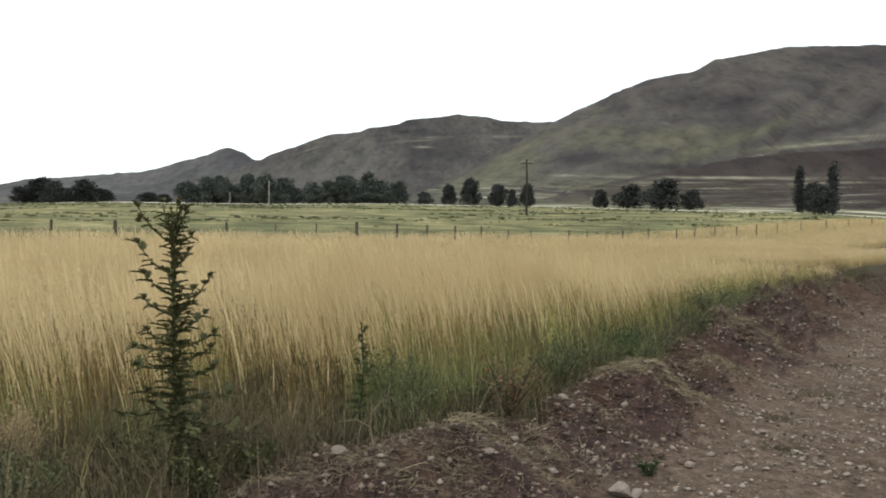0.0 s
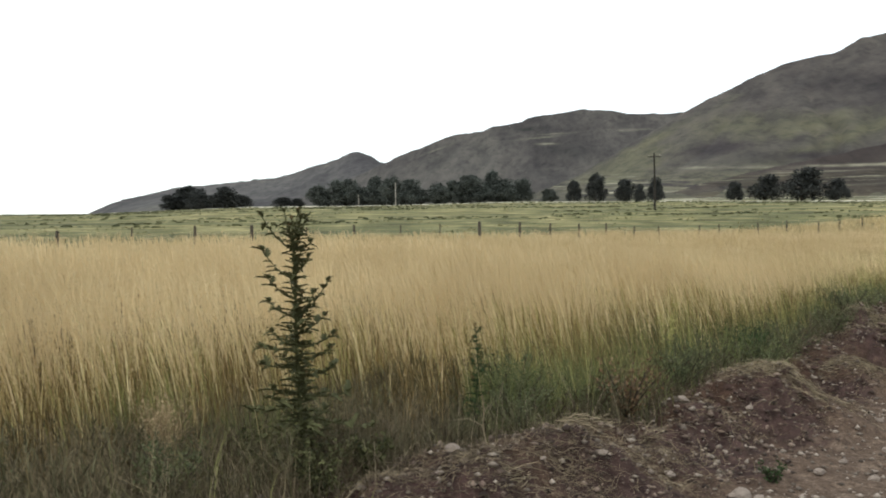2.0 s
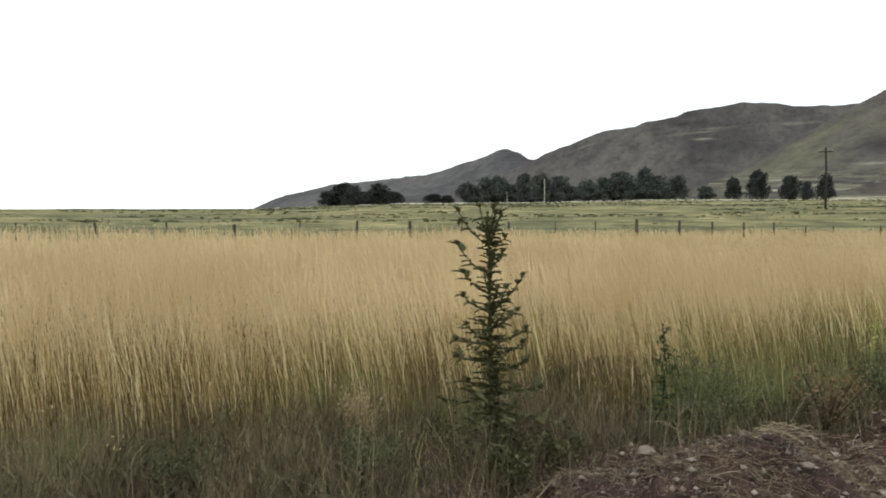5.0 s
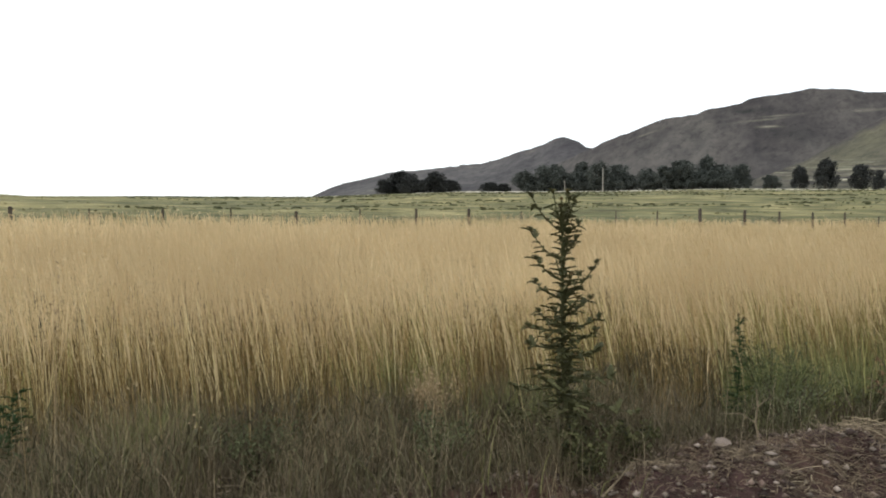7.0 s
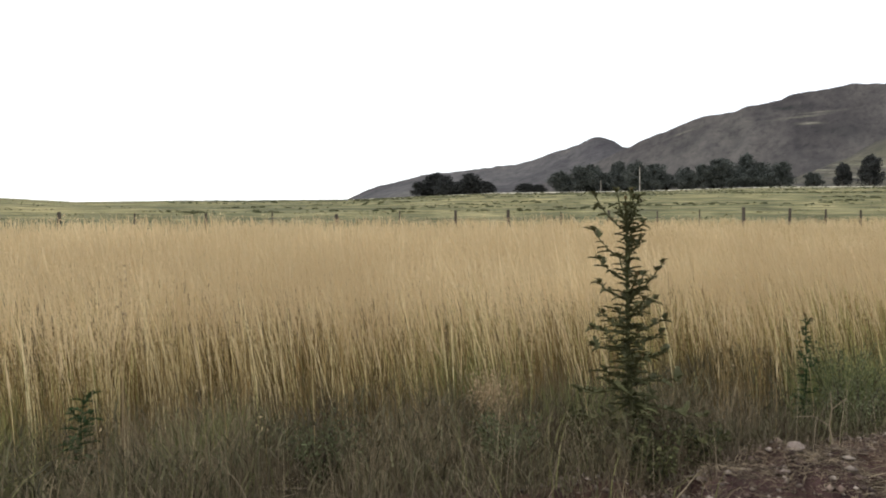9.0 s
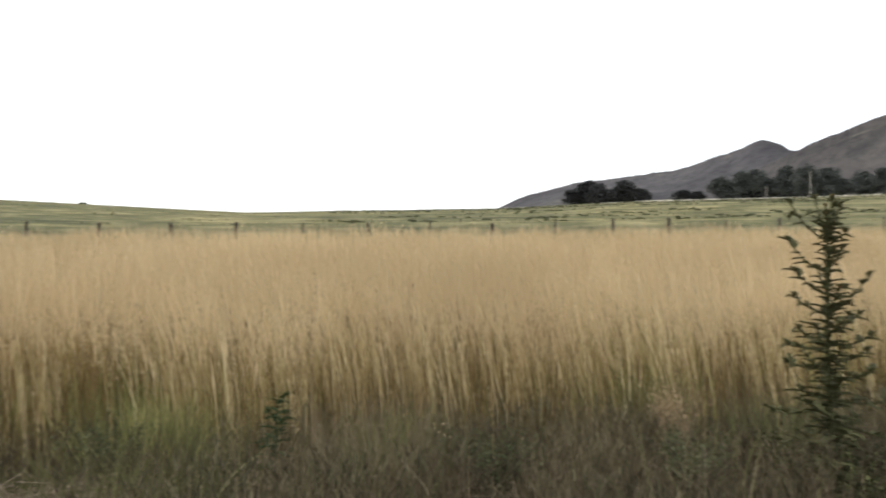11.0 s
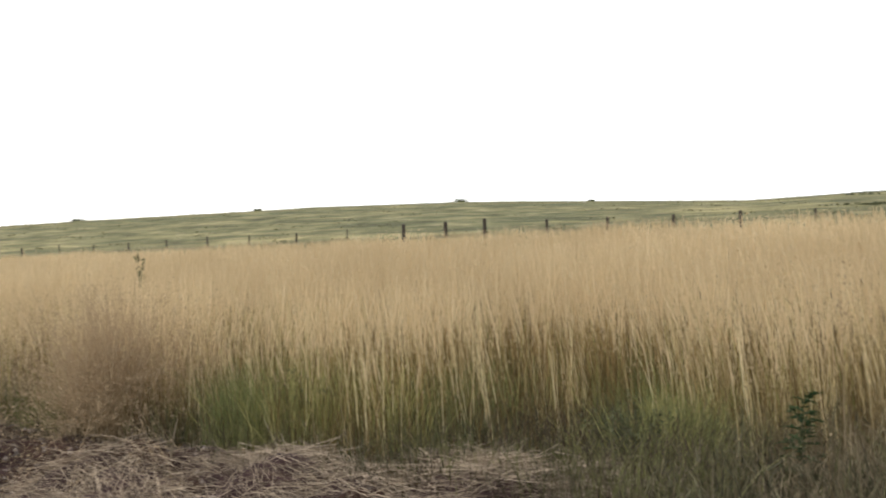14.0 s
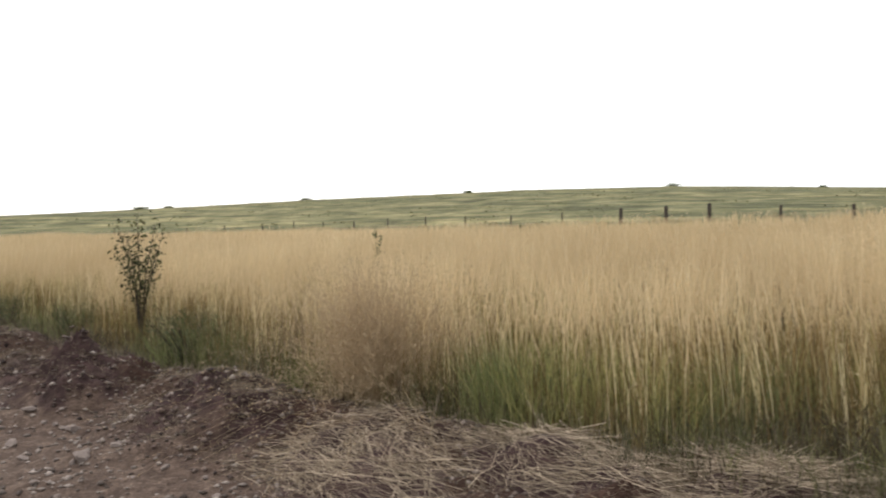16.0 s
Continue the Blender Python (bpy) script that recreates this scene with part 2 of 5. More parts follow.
# ---- ground ----
def ground_material():
    m, nt, bsdf = blank("ground", 0.97)
    geo = nt.nodes.new("ShaderNodeNewGeometry")
    sep = nt.nodes.new("ShaderNodeSeparateXYZ")
    nt.links.new(geo.outputs["Position"], sep.inputs[0])
    gx, gy = sep.outputs[0], sep.outputs[1]
    along = math_node(nt, "MULTIPLY", math_node(nt, "ADD", gx, gy), 1 / RT2)
    bend = math_node(nt, "MULTIPLY", math_node(nt, "MINIMUM", math_node(nt, "MAXIMUM", math_node(nt, "SUBTRACT", along, 4.5), 0.0), 9.5), 0.2)
    a = math_node(nt, "SUBTRACT", math_node(nt, "MULTIPLY", math_node(nt, "SUBTRACT", math_node(nt, "SUBTRACT", gy, gx), 5.2), 1 / RT2), bend)
    # bare, stony road soil
    n_big, n_mid, n_fine = noise_of(nt, 0.7, 4, 0.6), noise_of(nt, 7, 6, 0.7), noise_of(nt, 60, 4, 0.7)
    soil = ramp(nt, [(0.30, (0.033, 0.021, 0.0155)), (0.5, (0.112, 0.082, 0.063)), (0.70, (0.26, 0.203, 0.158))], math_node(nt, "ADD", math_node(nt, "MULTIPLY", n_mid, 0.6), math_node(nt, "MULTIPLY", noise_of(nt, 24, 5, 0.75), 0.4)))
    soil = mixed(nt, 0.6, soil, ramp(nt, [(0.3, (0.62, 0.52, 0.49)), (0.7, (1.2, 1.15, 1.12))], n_big), "MULTIPLY")
    soil = mixed(nt, 0.8, soil, ramp(nt, [(0.38, (0.55, 0.53, 0.51)), (0.62, (1.3, 1.28, 1.25))], n_fine), "MULTIPLY")
    vor = nt.nodes.new("ShaderNodeTexVoronoi")
    vor.inputs["Scale"].default_value = 32
    tc = nt.nodes.new("ShaderNodeTexCoord")
    nt.links.new(tc.outputs["Object"], vor.inputs["Vector"])
    pebble = ramp(nt, [(0.0, (1, 1, 1)), (0.25, (0, 0, 0))], vor.outputs["Distance"])
    soil = mixed(nt, math_node(nt, "MULTIPLY", pebble, 0.3), soil, (0.25, 0.20, 0.17))
    damp = math_node(nt, "SUBTRACT", 1.0, math_node(nt, "MULTIPLY", math_node(nt, "ABSOLUTE", math_node(nt, "ADD", a, 0.1)), 0.9), True)
    soil = mixed(nt, math_node(nt, "MULTIPLY", damp, 1.1, True), soil, mixed(nt, 1.0, soil, (0.52, 0.43, 0.41), "MULTIPLY"))
    fresh = nt.nodes.new("ShaderNodeAttribute")
    fresh.attribute_name = "turned_soil"
    soil = mixed(nt, math_node(nt, "MULTIPLY", fresh.outputs["Fac"], 0.85), soil, ramp(nt, [(0.35, (0.016, 0.009, 0.009)), (0.65, (0.078, 0.046, 0.042))], n_mid))
    # soil with litter under the grass, its colour darkened for the stand's shade
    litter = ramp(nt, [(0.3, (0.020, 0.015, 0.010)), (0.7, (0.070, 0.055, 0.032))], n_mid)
    # pasture
    p_big = noise_of(nt, 0.035, 5, 0.65)
    p_mid = noise_of(nt, 0.22, 5, 0.7)
    p_str = noise_of(nt, 0.05, 4, 0.7, stretch=(0.4, 0.4, 75.0))
    past = ramp(nt, [(0.30, (0.060, 0.060, 0.031)), (0.43, (0.114, 0.112, 0.055)), (0.56, (0.188, 0.176, 0.090)), (0.70, (0.32, 0.280, 0.160))], p_mid)
    past = mixed(nt, 0.75, past, ramp(nt, [(0.35, (0.55, 0.62, 0.55)), (0.65, (1.25, 1.2, 1.1))], p_big), "MULTIPLY")
    past = mixed(nt, 0.85, past, ramp(nt, [(0.36, (0.46, 0.50, 0.46)), (0.48, (0.95, 0.93, 0.9)), (0.62, (1.25, 1.18, 1.1))], p_str), "MULTIPLY")
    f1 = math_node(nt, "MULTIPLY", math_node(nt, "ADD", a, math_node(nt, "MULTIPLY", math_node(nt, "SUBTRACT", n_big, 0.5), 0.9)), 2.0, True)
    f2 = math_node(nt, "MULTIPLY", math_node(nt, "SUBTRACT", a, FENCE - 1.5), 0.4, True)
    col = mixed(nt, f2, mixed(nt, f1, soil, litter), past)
    # pale dry flats by the far trees
    rad = nt.nodes.new("ShaderNodeVectorMath")
    rad.operation = "LENGTH"
    nt.links.new(geo.outputs["Position"], rad.inputs[0])
    ring = math_node(nt, "SUBTRACT", 1.0, math_node(nt, "MULTIPLY", math_node(nt, "ABSOLUTE", math_node(nt, "SUBTRACT", rad.outputs["Value"], 254.0)), 1 / 30.0), True)
    rise = math_node(nt, "MULTIPLY", math_node(nt, "SUBTRACT", rad.outputs["Value"], 272.0), 1 / 25.0, True)
    slope = ramp(nt, [(0.36, (0.040, 0.035, 0.027)), (0.48, (0.080, 0.076, 0.042)), (0.54, (0.125, 0.118, 0.062)), (0.59, (0.46, 0.43, 0.34))], noise_of(nt, 0.035, 6, 0.7))
    col = mixed(nt, rise, col, slope)
    flats = math_node(nt, "MULTIPLY", ring, math_node(nt, "MULTIPLY", math_node(nt, "SUBTRACT", noise_of(nt, 0.03, 3, 0.6), 0.33), 9.0, True), True)
    col = mixed(nt, flats, col, (0.64, 0.59, 0.49))
    nt.links.new(col, bsdf.inputs["Base Color"])
    bump(nt, bsdf, math_node(nt, "ADD", math_node(nt, "MULTIPLY", n_mid, 1.0), math_node(nt, "ADD", math_node(nt, "MULTIPLY", n_fine, 0.3), math_node(nt, "MULTIPLY", pebble, 0.25))), 0.9, 0.05)
    return m


TURNED = [(-8.0, -3.75, 0.52), (-8.6, -4.4, 0.4), (-6.85, -2.25, 0.50), (-6.45, -1.75, 0.3), (-5.75, -0.25, 0.3), (-0.15, 4.15, 0.45), (-0.75, 4.1, 0.4), (0.35, 4.75, 0.5), (0.95, 5.55, 0.45), (-0.45, 4.35, 0.45), (1.25, 6.0, 0.4), (1.75, 6.45, 0.42), (3.70, 9.35, 0.55), (4.6, 10.7, 0.5), (5.6, 12.3, 0.6), (2.6, 7.9, 0.35)]


def build_ground():
    rr = np.concatenate([np.linspace(0.0, 2.2, 8), np.linspace(2.4, 9, 165), np.geomspace(9.1, 45, 60), np.geomspace(46, 330, 60), np.geomspace(345, 4200, 20)])
    az = np.concatenate([np.linspace(-40, 125, 560), np.linspace(125.5, 319.5, 70)])
    r, t = np.meshgrid(rr, np.radians(az), indexing="ij")
    x, y = -r * np.sin(t), r * np.cos(t)
    z = land(x, y)
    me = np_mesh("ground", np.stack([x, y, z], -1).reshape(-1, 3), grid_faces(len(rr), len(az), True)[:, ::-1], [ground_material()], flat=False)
    # where dark soil has been freshly turned up: place, radius
    fresh = np.zeros(x.shape)
    for px, py, pr in TURNED:
        d = np.hypot(x - px, y - py) / pr + 0.28 * waves(x / 0.35, y / 0.35, 16) + 0.18 * waves(x / 0.12, y / 0.12, 17)
        fresh = np.maximum(fresh, smooth(1.15, 0.65, d))
    layer = me.attributes.new("turned_soil", "FLOAT", "POINT")
    layer.data.foreach_set("value", np.ascontiguousarray(fresh.ravel(), np.float32))
    tagged(new("ground", me), "stony dirt road, grassy field soil and green pasture slopes", "ground", kind="structure")


build_ground()


# ---- hills ----
def hill_material(name, dark, mid, green, scrub, green_low, sharp=2.6, bare=0.0, tall=260.0):
    """Scrub and grass by height and noise, and by the plant cover stored on the mesh (grass, dark scrub, dry ledges)."""
    m, nt, bsdf = blank(name, 1.0)
    geo = nt.nodes.new("ShaderNodeNewGeometry")
    sep = nt.nodes.new("ShaderNodeSeparateXYZ")
    nt.links.new(geo.outputs["Position"], sep.inputs[0])
    att = nt.nodes.new("ShaderNodeAttribute")
    att.attribute_name = "plant_cover"
    cov = nt.nodes.new("ShaderNodeSeparateColor")
    nt.links.new(att.outputs["Color"], cov.inputs[0])
    deep = (1, 0.35, 0.7)
    n1, n2 = noise_of(nt, 0.0055, 6, 0.62, stretch=deep), noise_of(nt, 0.03, 5, 0.7, stretch=deep)
    n3, n4 = noise_of(nt, 0.005, 6, 0.7, stretch=(1, 0.5, 0.9)), noise_of(nt, 0.022, 6, 0.75, stretch=(0.5, 0.3, 1.6))
    col = ramp(nt, [(0.34, dark), (0.62, mid)], n1)
    hgt = math_node(nt, "MULTIPLY", sep.outputs[2], 1 / tall)
    g = math_node(nt, "SUBTRACT", math_node(nt, "ADD", n3, green_low), hgt)
    g = math_node(nt, "SUBTRACT", g, math_node(nt, "MULTIPLY", math_node(nt, "MULTIPLY", math_node(nt, "SUBTRACT", sep.outputs[0], 130.0), 1 / 260.0, True), bare))
    g = math_node(nt, "ADD", math_node(nt, "MULTIPLY", math_node(nt, "SUBTRACT", g, 0.30), sharp), math_node(nt, "MULTIPLY", cov.outputs[0], math_node(nt, "ADD", n4, 0.55)), True)
    col = mixed(nt, g, col, mixed(nt, n4, green, tuple(c * k for c, k in zip(green, (1.3, 1.25, 1.15)))))
    d = math_node(nt, "MULTIPLY", cov.outputs[1], math_node(nt, "ADD", n4, 0.5), True)
    col = mixed(nt, d, col, scrub)
    col = mixed(nt, 0.7, col, ramp(nt, [(0.32, (0.50, 0.50, 0.54)), (0.66, (1.35, 1.32, 1.25))], n2), "MULTIPLY")
    col = mixed(nt, 0.5, col, ramp(nt, [(0.36, (0.45, 0.46, 0.48)), (0.50, (1.1, 1.1, 1.08))], noise_of(nt, 0.09, 4, 0.7, stretch=deep)), "MULTIPLY")
    col = mixed(nt, 0.35, col, ramp(nt, [(0.38, (0.5, 0.48, 0.52)), (0.56, (1.15, 1.15, 1.1))], noise_of(nt, 0.010, 6, 0.75, stretch=deep)), "MULTIPLY")
    # dry ledges, broken along their length
    ledge = math_node(nt, "MULTIPLY", cov.outputs[2], math_node(nt, "MULTIPLY", math_node(nt, "SUBTRACT", n4, 0.40), 3.6, True), True)
    col = mixed(nt, ledge, col, (0.31, 0.29, 0.215))
    nt.links.new(col, bsdf.inputs["Base Color"])
    bump(nt, bsdf, n2, 0.35, 4.0)
    return m


def build_hill(name, label, knots, ridge, foot, mat, seed, gully, cover=(), ledges=0.0):
    """A hill seen against the sky: its crest by bearing and rise (degrees), at the distance ridge, with its slope down to foot.
    cover: patches of plants as (kind, bearing, rise, half width, half height, slant, amount); kinds 0 grass, 1 dark scrub, 2 dry ledge."""
    az = np.concatenate([np.arange(knots[0][0], -36, 1.0), np.arange(max(-36, knots[0][0]), knots[-1][0], 0.11)])
    ks = np.array(knots)
    el = np.interp(az, ks[:, 0], ks[:, 1])
    k = np.exp(-0.5 * (np.arange(-5, 6) / 1.5) ** 2)
    el = np.convolve(np.pad(el, 5, mode="edge"), k / k.sum(), "valid")
    el = el + 0.03 * waves(az / 0.7, az * 0, seed) + 0.022 * waves(az / 0.25, az * 0, seed + 1) + 0.05
    top = 1.5 + ridge * np.tan(np.radians(el))
    v = np.concatenate([np.linspace(0, 1, 105), [1.08, 1.25, 1.6]])
    V, A = np.meshgrid(v, az, indexing="ij")
    r = foot + (ridge - foot) * V
    base = land(-foot * np.sin(np.radians(az)), foot * np.cos(np.radians(az))) - 6
    rise = np.where(V <= 1, 0.35 * V + 0.65 * V ** 1.7, 1 - 0.5 * (V - 1))
    z = base + (np.maximum(top, base + 1) - base) * rise
    body = np.clip(V * (1 - V) * 4, 0, 1)
    gl = np.abs(waves(A / gully + 0.5 * waves(A / 7, V * 2, seed + 4), V * 1.2, seed + 2))
    z = z - body * (np.maximum(top, base) - base) * (0.022 * (1 - gl)) + body * 1.2 * waves(A / 1.7, V * 3, seed + 3)
    t = np.radians(A)
    me = np_mesh(name, np.stack([-r * np.sin(t), r * np.cos(t), z], -1).reshape(-1, 3), grid_faces(len(v), len(az)), [mat], flat=False)
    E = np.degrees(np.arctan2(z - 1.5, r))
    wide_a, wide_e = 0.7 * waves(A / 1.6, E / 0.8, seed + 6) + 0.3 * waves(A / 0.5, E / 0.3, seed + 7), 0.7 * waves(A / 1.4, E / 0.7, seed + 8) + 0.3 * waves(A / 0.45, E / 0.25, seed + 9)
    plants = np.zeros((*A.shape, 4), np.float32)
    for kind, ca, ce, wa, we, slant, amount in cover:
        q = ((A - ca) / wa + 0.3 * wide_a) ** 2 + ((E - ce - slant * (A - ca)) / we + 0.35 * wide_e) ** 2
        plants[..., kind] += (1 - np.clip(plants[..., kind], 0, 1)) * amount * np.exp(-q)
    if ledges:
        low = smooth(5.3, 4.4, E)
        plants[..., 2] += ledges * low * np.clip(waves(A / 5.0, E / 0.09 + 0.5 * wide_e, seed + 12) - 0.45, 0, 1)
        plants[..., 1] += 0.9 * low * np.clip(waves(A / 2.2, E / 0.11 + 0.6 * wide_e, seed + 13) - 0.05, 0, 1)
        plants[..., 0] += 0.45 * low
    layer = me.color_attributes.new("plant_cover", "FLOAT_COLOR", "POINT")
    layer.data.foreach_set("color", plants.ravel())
    return tagged(new(name, me), label, "hill", kind="structure")


build_hill("hill_peak", "far grey-brown rocky hill with a rounded peak",
           [(-2, 2.0), (4, 3.6), (9, 4.9), (12.4, 5.6), (13.3, 5.7), (13.8, 5.74), (14.2, 6.05), (14.7, 6.29), (15.2, 6.43), (15.7, 6.46), (16.1, 6.32), (16.7, 5.98), (17.4, 5.74), (19, 5.29), (19.7, 4.94), (21.4, 4.48), (22.1, 4.48), (23.7, 4.2), (28, 3.72), (29.5, 3.32), (31.7, 2.72), (33.4, 1.98), (34.5, 1.2)],
           2100, 1100, hill_material("hill_scrub_far", (0.046, 0.043, 0.047), (0.080, 0.076, 0.077), (0.088, 0.086, 0.076), (0.045, 0.042, 0.048), 0.02), 11, 2.2,
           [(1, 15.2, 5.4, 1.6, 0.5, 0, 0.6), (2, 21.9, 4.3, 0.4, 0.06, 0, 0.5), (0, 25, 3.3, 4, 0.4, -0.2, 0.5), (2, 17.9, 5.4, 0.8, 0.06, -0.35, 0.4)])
build_hill("hill_ridge", "long grey-green ridge of bare scrub hills",
           [(-24, 5.0), (-16, 8.0), (-7.8, 8.88), (-4.8, 8.90), (-2.6, 9.25), (-1.1, 9.39), (0.2, 9.21), (2.9, 8.91), (3.6, 8.53), (5.7, 8.27), (6.3, 7.93), (8.1, 7.79), (9.7, 7.25), (10.9, 6.72), (12.5, 6.17), (13.2, 5.75), (15.5, 4.7), (19, 3.2), (22, 2.0)],
           1600, 1000, hill_material("hill_scrub_mid", (0.042, 0.038, 0.039), (0.078, 0.072, 0.068), (0.092, 0.091, 0.070), (0.027, 0.027, 0.027), 0.06), 21, 2.8,
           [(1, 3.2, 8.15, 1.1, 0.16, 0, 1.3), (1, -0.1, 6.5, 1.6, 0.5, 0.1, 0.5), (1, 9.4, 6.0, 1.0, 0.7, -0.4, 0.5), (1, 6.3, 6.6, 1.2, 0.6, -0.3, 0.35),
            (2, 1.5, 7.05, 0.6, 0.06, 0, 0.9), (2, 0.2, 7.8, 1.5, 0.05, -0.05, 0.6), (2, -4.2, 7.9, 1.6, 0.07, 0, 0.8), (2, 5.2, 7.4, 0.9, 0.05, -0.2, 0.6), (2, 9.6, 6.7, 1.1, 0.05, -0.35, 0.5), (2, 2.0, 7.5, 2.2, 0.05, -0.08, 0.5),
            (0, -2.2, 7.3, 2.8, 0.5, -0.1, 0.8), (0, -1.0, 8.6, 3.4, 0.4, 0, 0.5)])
build_hill("hill_mountain", "broad purple-brown mountain with green lower slopes",
           [(-85, 3.0), (-60, 8.0), (-45, 11.2), (-29.3, 12.94), (-26.1, 13.18), (-23.6, 13.36), (-20.9, 13.05), (-18.9, 12.80), (-17.4, 12.06), (-16.5, 11.99), (-15, 11.82), (-13.1, 11.23), (-10.7, 10.18), (-8.7, 9.30), (-7.8, 8.82), (-3.4, 6.34), (-0.6, 4.66), (3, 3.2), (6, 2.0)],
           1050, 400, hill_material("hill_scrub_near", (0.042, 0.036, 0.037), (0.071, 0.063, 0.058), (0.072, 0.070, 0.049), (0.028, 0.023, 0.025), 0.20, 1.3, 0.24), 31, 3.6,
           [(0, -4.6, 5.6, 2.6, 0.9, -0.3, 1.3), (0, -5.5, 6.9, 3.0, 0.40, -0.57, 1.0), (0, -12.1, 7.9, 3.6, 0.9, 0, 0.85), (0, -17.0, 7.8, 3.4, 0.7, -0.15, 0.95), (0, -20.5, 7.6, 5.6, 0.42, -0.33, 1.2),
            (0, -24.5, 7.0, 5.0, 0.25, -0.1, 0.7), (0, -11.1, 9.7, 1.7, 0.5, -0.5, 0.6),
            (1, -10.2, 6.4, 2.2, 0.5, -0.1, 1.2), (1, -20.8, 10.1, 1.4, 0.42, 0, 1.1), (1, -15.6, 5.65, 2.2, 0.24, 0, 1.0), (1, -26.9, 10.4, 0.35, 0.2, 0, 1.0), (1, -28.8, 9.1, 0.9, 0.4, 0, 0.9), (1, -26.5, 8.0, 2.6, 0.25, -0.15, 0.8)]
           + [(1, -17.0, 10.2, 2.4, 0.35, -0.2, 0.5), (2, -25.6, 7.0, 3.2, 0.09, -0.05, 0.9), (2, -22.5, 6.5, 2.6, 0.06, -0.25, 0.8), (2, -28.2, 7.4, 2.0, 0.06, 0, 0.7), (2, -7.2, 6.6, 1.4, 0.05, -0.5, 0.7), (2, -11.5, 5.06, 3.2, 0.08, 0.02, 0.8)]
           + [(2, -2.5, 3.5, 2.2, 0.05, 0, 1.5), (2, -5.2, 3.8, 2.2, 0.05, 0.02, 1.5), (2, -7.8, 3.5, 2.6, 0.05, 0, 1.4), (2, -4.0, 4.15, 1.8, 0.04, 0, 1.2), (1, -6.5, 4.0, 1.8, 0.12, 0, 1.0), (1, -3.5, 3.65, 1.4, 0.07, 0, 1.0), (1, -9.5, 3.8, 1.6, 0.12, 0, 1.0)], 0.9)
build_hill("hill_foot", "low dark brown shoulder of land under the mountain",
           [(-85, 2.5), (-60, 5.4), (-40, 6.6), (-29.4, 6.55), (-23.9, 6.45), (-20.4, 6.15), (-16.6, 5.45), (-12.8, 4.75), (-9, 3.9), (-6, 3.0)],
           560, 420, hill_material("hill_scrub_foot", (0.028, 0.021, 0.021), (0.050, 0.040, 0.037), (0.070, 0.063, 0.042), (0.030, 0.025, 0.022), 0.22, 3.0, 0.6, 70.0), 51, 5.0,
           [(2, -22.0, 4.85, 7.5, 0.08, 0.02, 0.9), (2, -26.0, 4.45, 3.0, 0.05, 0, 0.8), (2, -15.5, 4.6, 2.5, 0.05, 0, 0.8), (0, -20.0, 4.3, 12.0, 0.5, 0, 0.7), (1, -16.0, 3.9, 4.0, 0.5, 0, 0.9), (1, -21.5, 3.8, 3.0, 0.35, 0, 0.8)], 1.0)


# ---- grass and herbs ----
def ribbons(x, y, z, h, w, lean_x, lean_y, levels=4, tip=0.15, rng=None, droop=2.0):
    """Upright tapered strips, one for each root. Returns vertices and faces."""
    n = len(x)
    th = rng.uniform(0, np.pi, n)
    cx, cy = np.cos(th), np.sin(th)
    v = np.linspace(0, 1, levels)
    out = np.empty((n, levels, 2, 3), np.float32)
    for k, f in enumerate(v):
        wid = w * 0.5 * (1 - (1 - tip) * f)
        px, py = x + lean_x * h * f ** droop, y + lean_y * h * f ** droop
        pz = z + h * f * (1 - 0.35 * (lean_x ** 2 + lean_y ** 2) * f)
        out[:, k, 0], out[:, k, 1] = np.stack([px - cx * wid, py - cy * wid, pz], -1), np.stack([px + cx * wid, py + cy * wid, pz], -1)
    b = (np.arange(n) * levels * 2)[:, None, None]
    q = np.array([[2 * k, 2 * k + 1, 2 * k + 3, 2 * k + 2] for k in range(levels - 1)])[None]
    return out.reshape(-1, 3), (b + q).reshape(-1, 4)


def seed_heads(x, y, z, h, size, lean_x, lean_y, rng):
    """A loose spindle at each stalk's top: strips that swell and taper."""
    n = len(x)
    th = rng.uniform(0, np.pi, n)
    out = np.empty((n, 4, 2, 3), np.float32)
    for k, (f, wf) in enumerate(((0.74, 0.12), (0.84, 1.0), (0.94, 0.7), (1.08, 0.08))):
        wid = size * 0.5 * wf
        px, py = x + lean_x * h * f ** 2, y + lean_y * h * f ** 2
        pz = z + h * f * (1 - 0.35 * (lean_x ** 2 + lean_y ** 2) * f)
        out[:, k, 0], out[:, k, 1] = np.stack([px - np.cos(th) * wid, py - np.sin(th) * wid, pz], -1), np.stack([px + np.cos(th) * wid, py + np.sin(th) * wid, pz], -1)
    b = (np.arange(n) * 8)[:, None, None]
    q = np.array([[0, 1, 3, 2], [2, 3, 5, 4], [4, 5, 7, 6]])[None]
    return out.reshape(-1, 3), (b + q).reshape(-1, 4)


def joined(name, pieces, mats):
    vs, fs, ix, base = [], [], [], 0
    for v, f, m in pieces:
        vs.append(v), fs.append(f + base), ix.append(np.full(len(f), m))
        base += len(v)
    return np_mesh(name, np.concatenate(vs), np.concatenate(fs), mats, np.concatenate(ix))


def strewn(rng, count, a0, a1, u0, u1, reach=False):
    """Random roots between two lines along the road's edge; with reach, weeds come out over the bank."""
    a, u = rng.uniform(a0, a1, count), rng.uniform(u0, u1, count)
    s = a + edge_bend(u)
    if reach:
        s = s - weed_reach(u) * rng.uniform(0.0, 1.0, count)
    return (u - s - 5.2 / RT2) / RT2, (u + s + 5.2 / RT2) / RT2, a, u


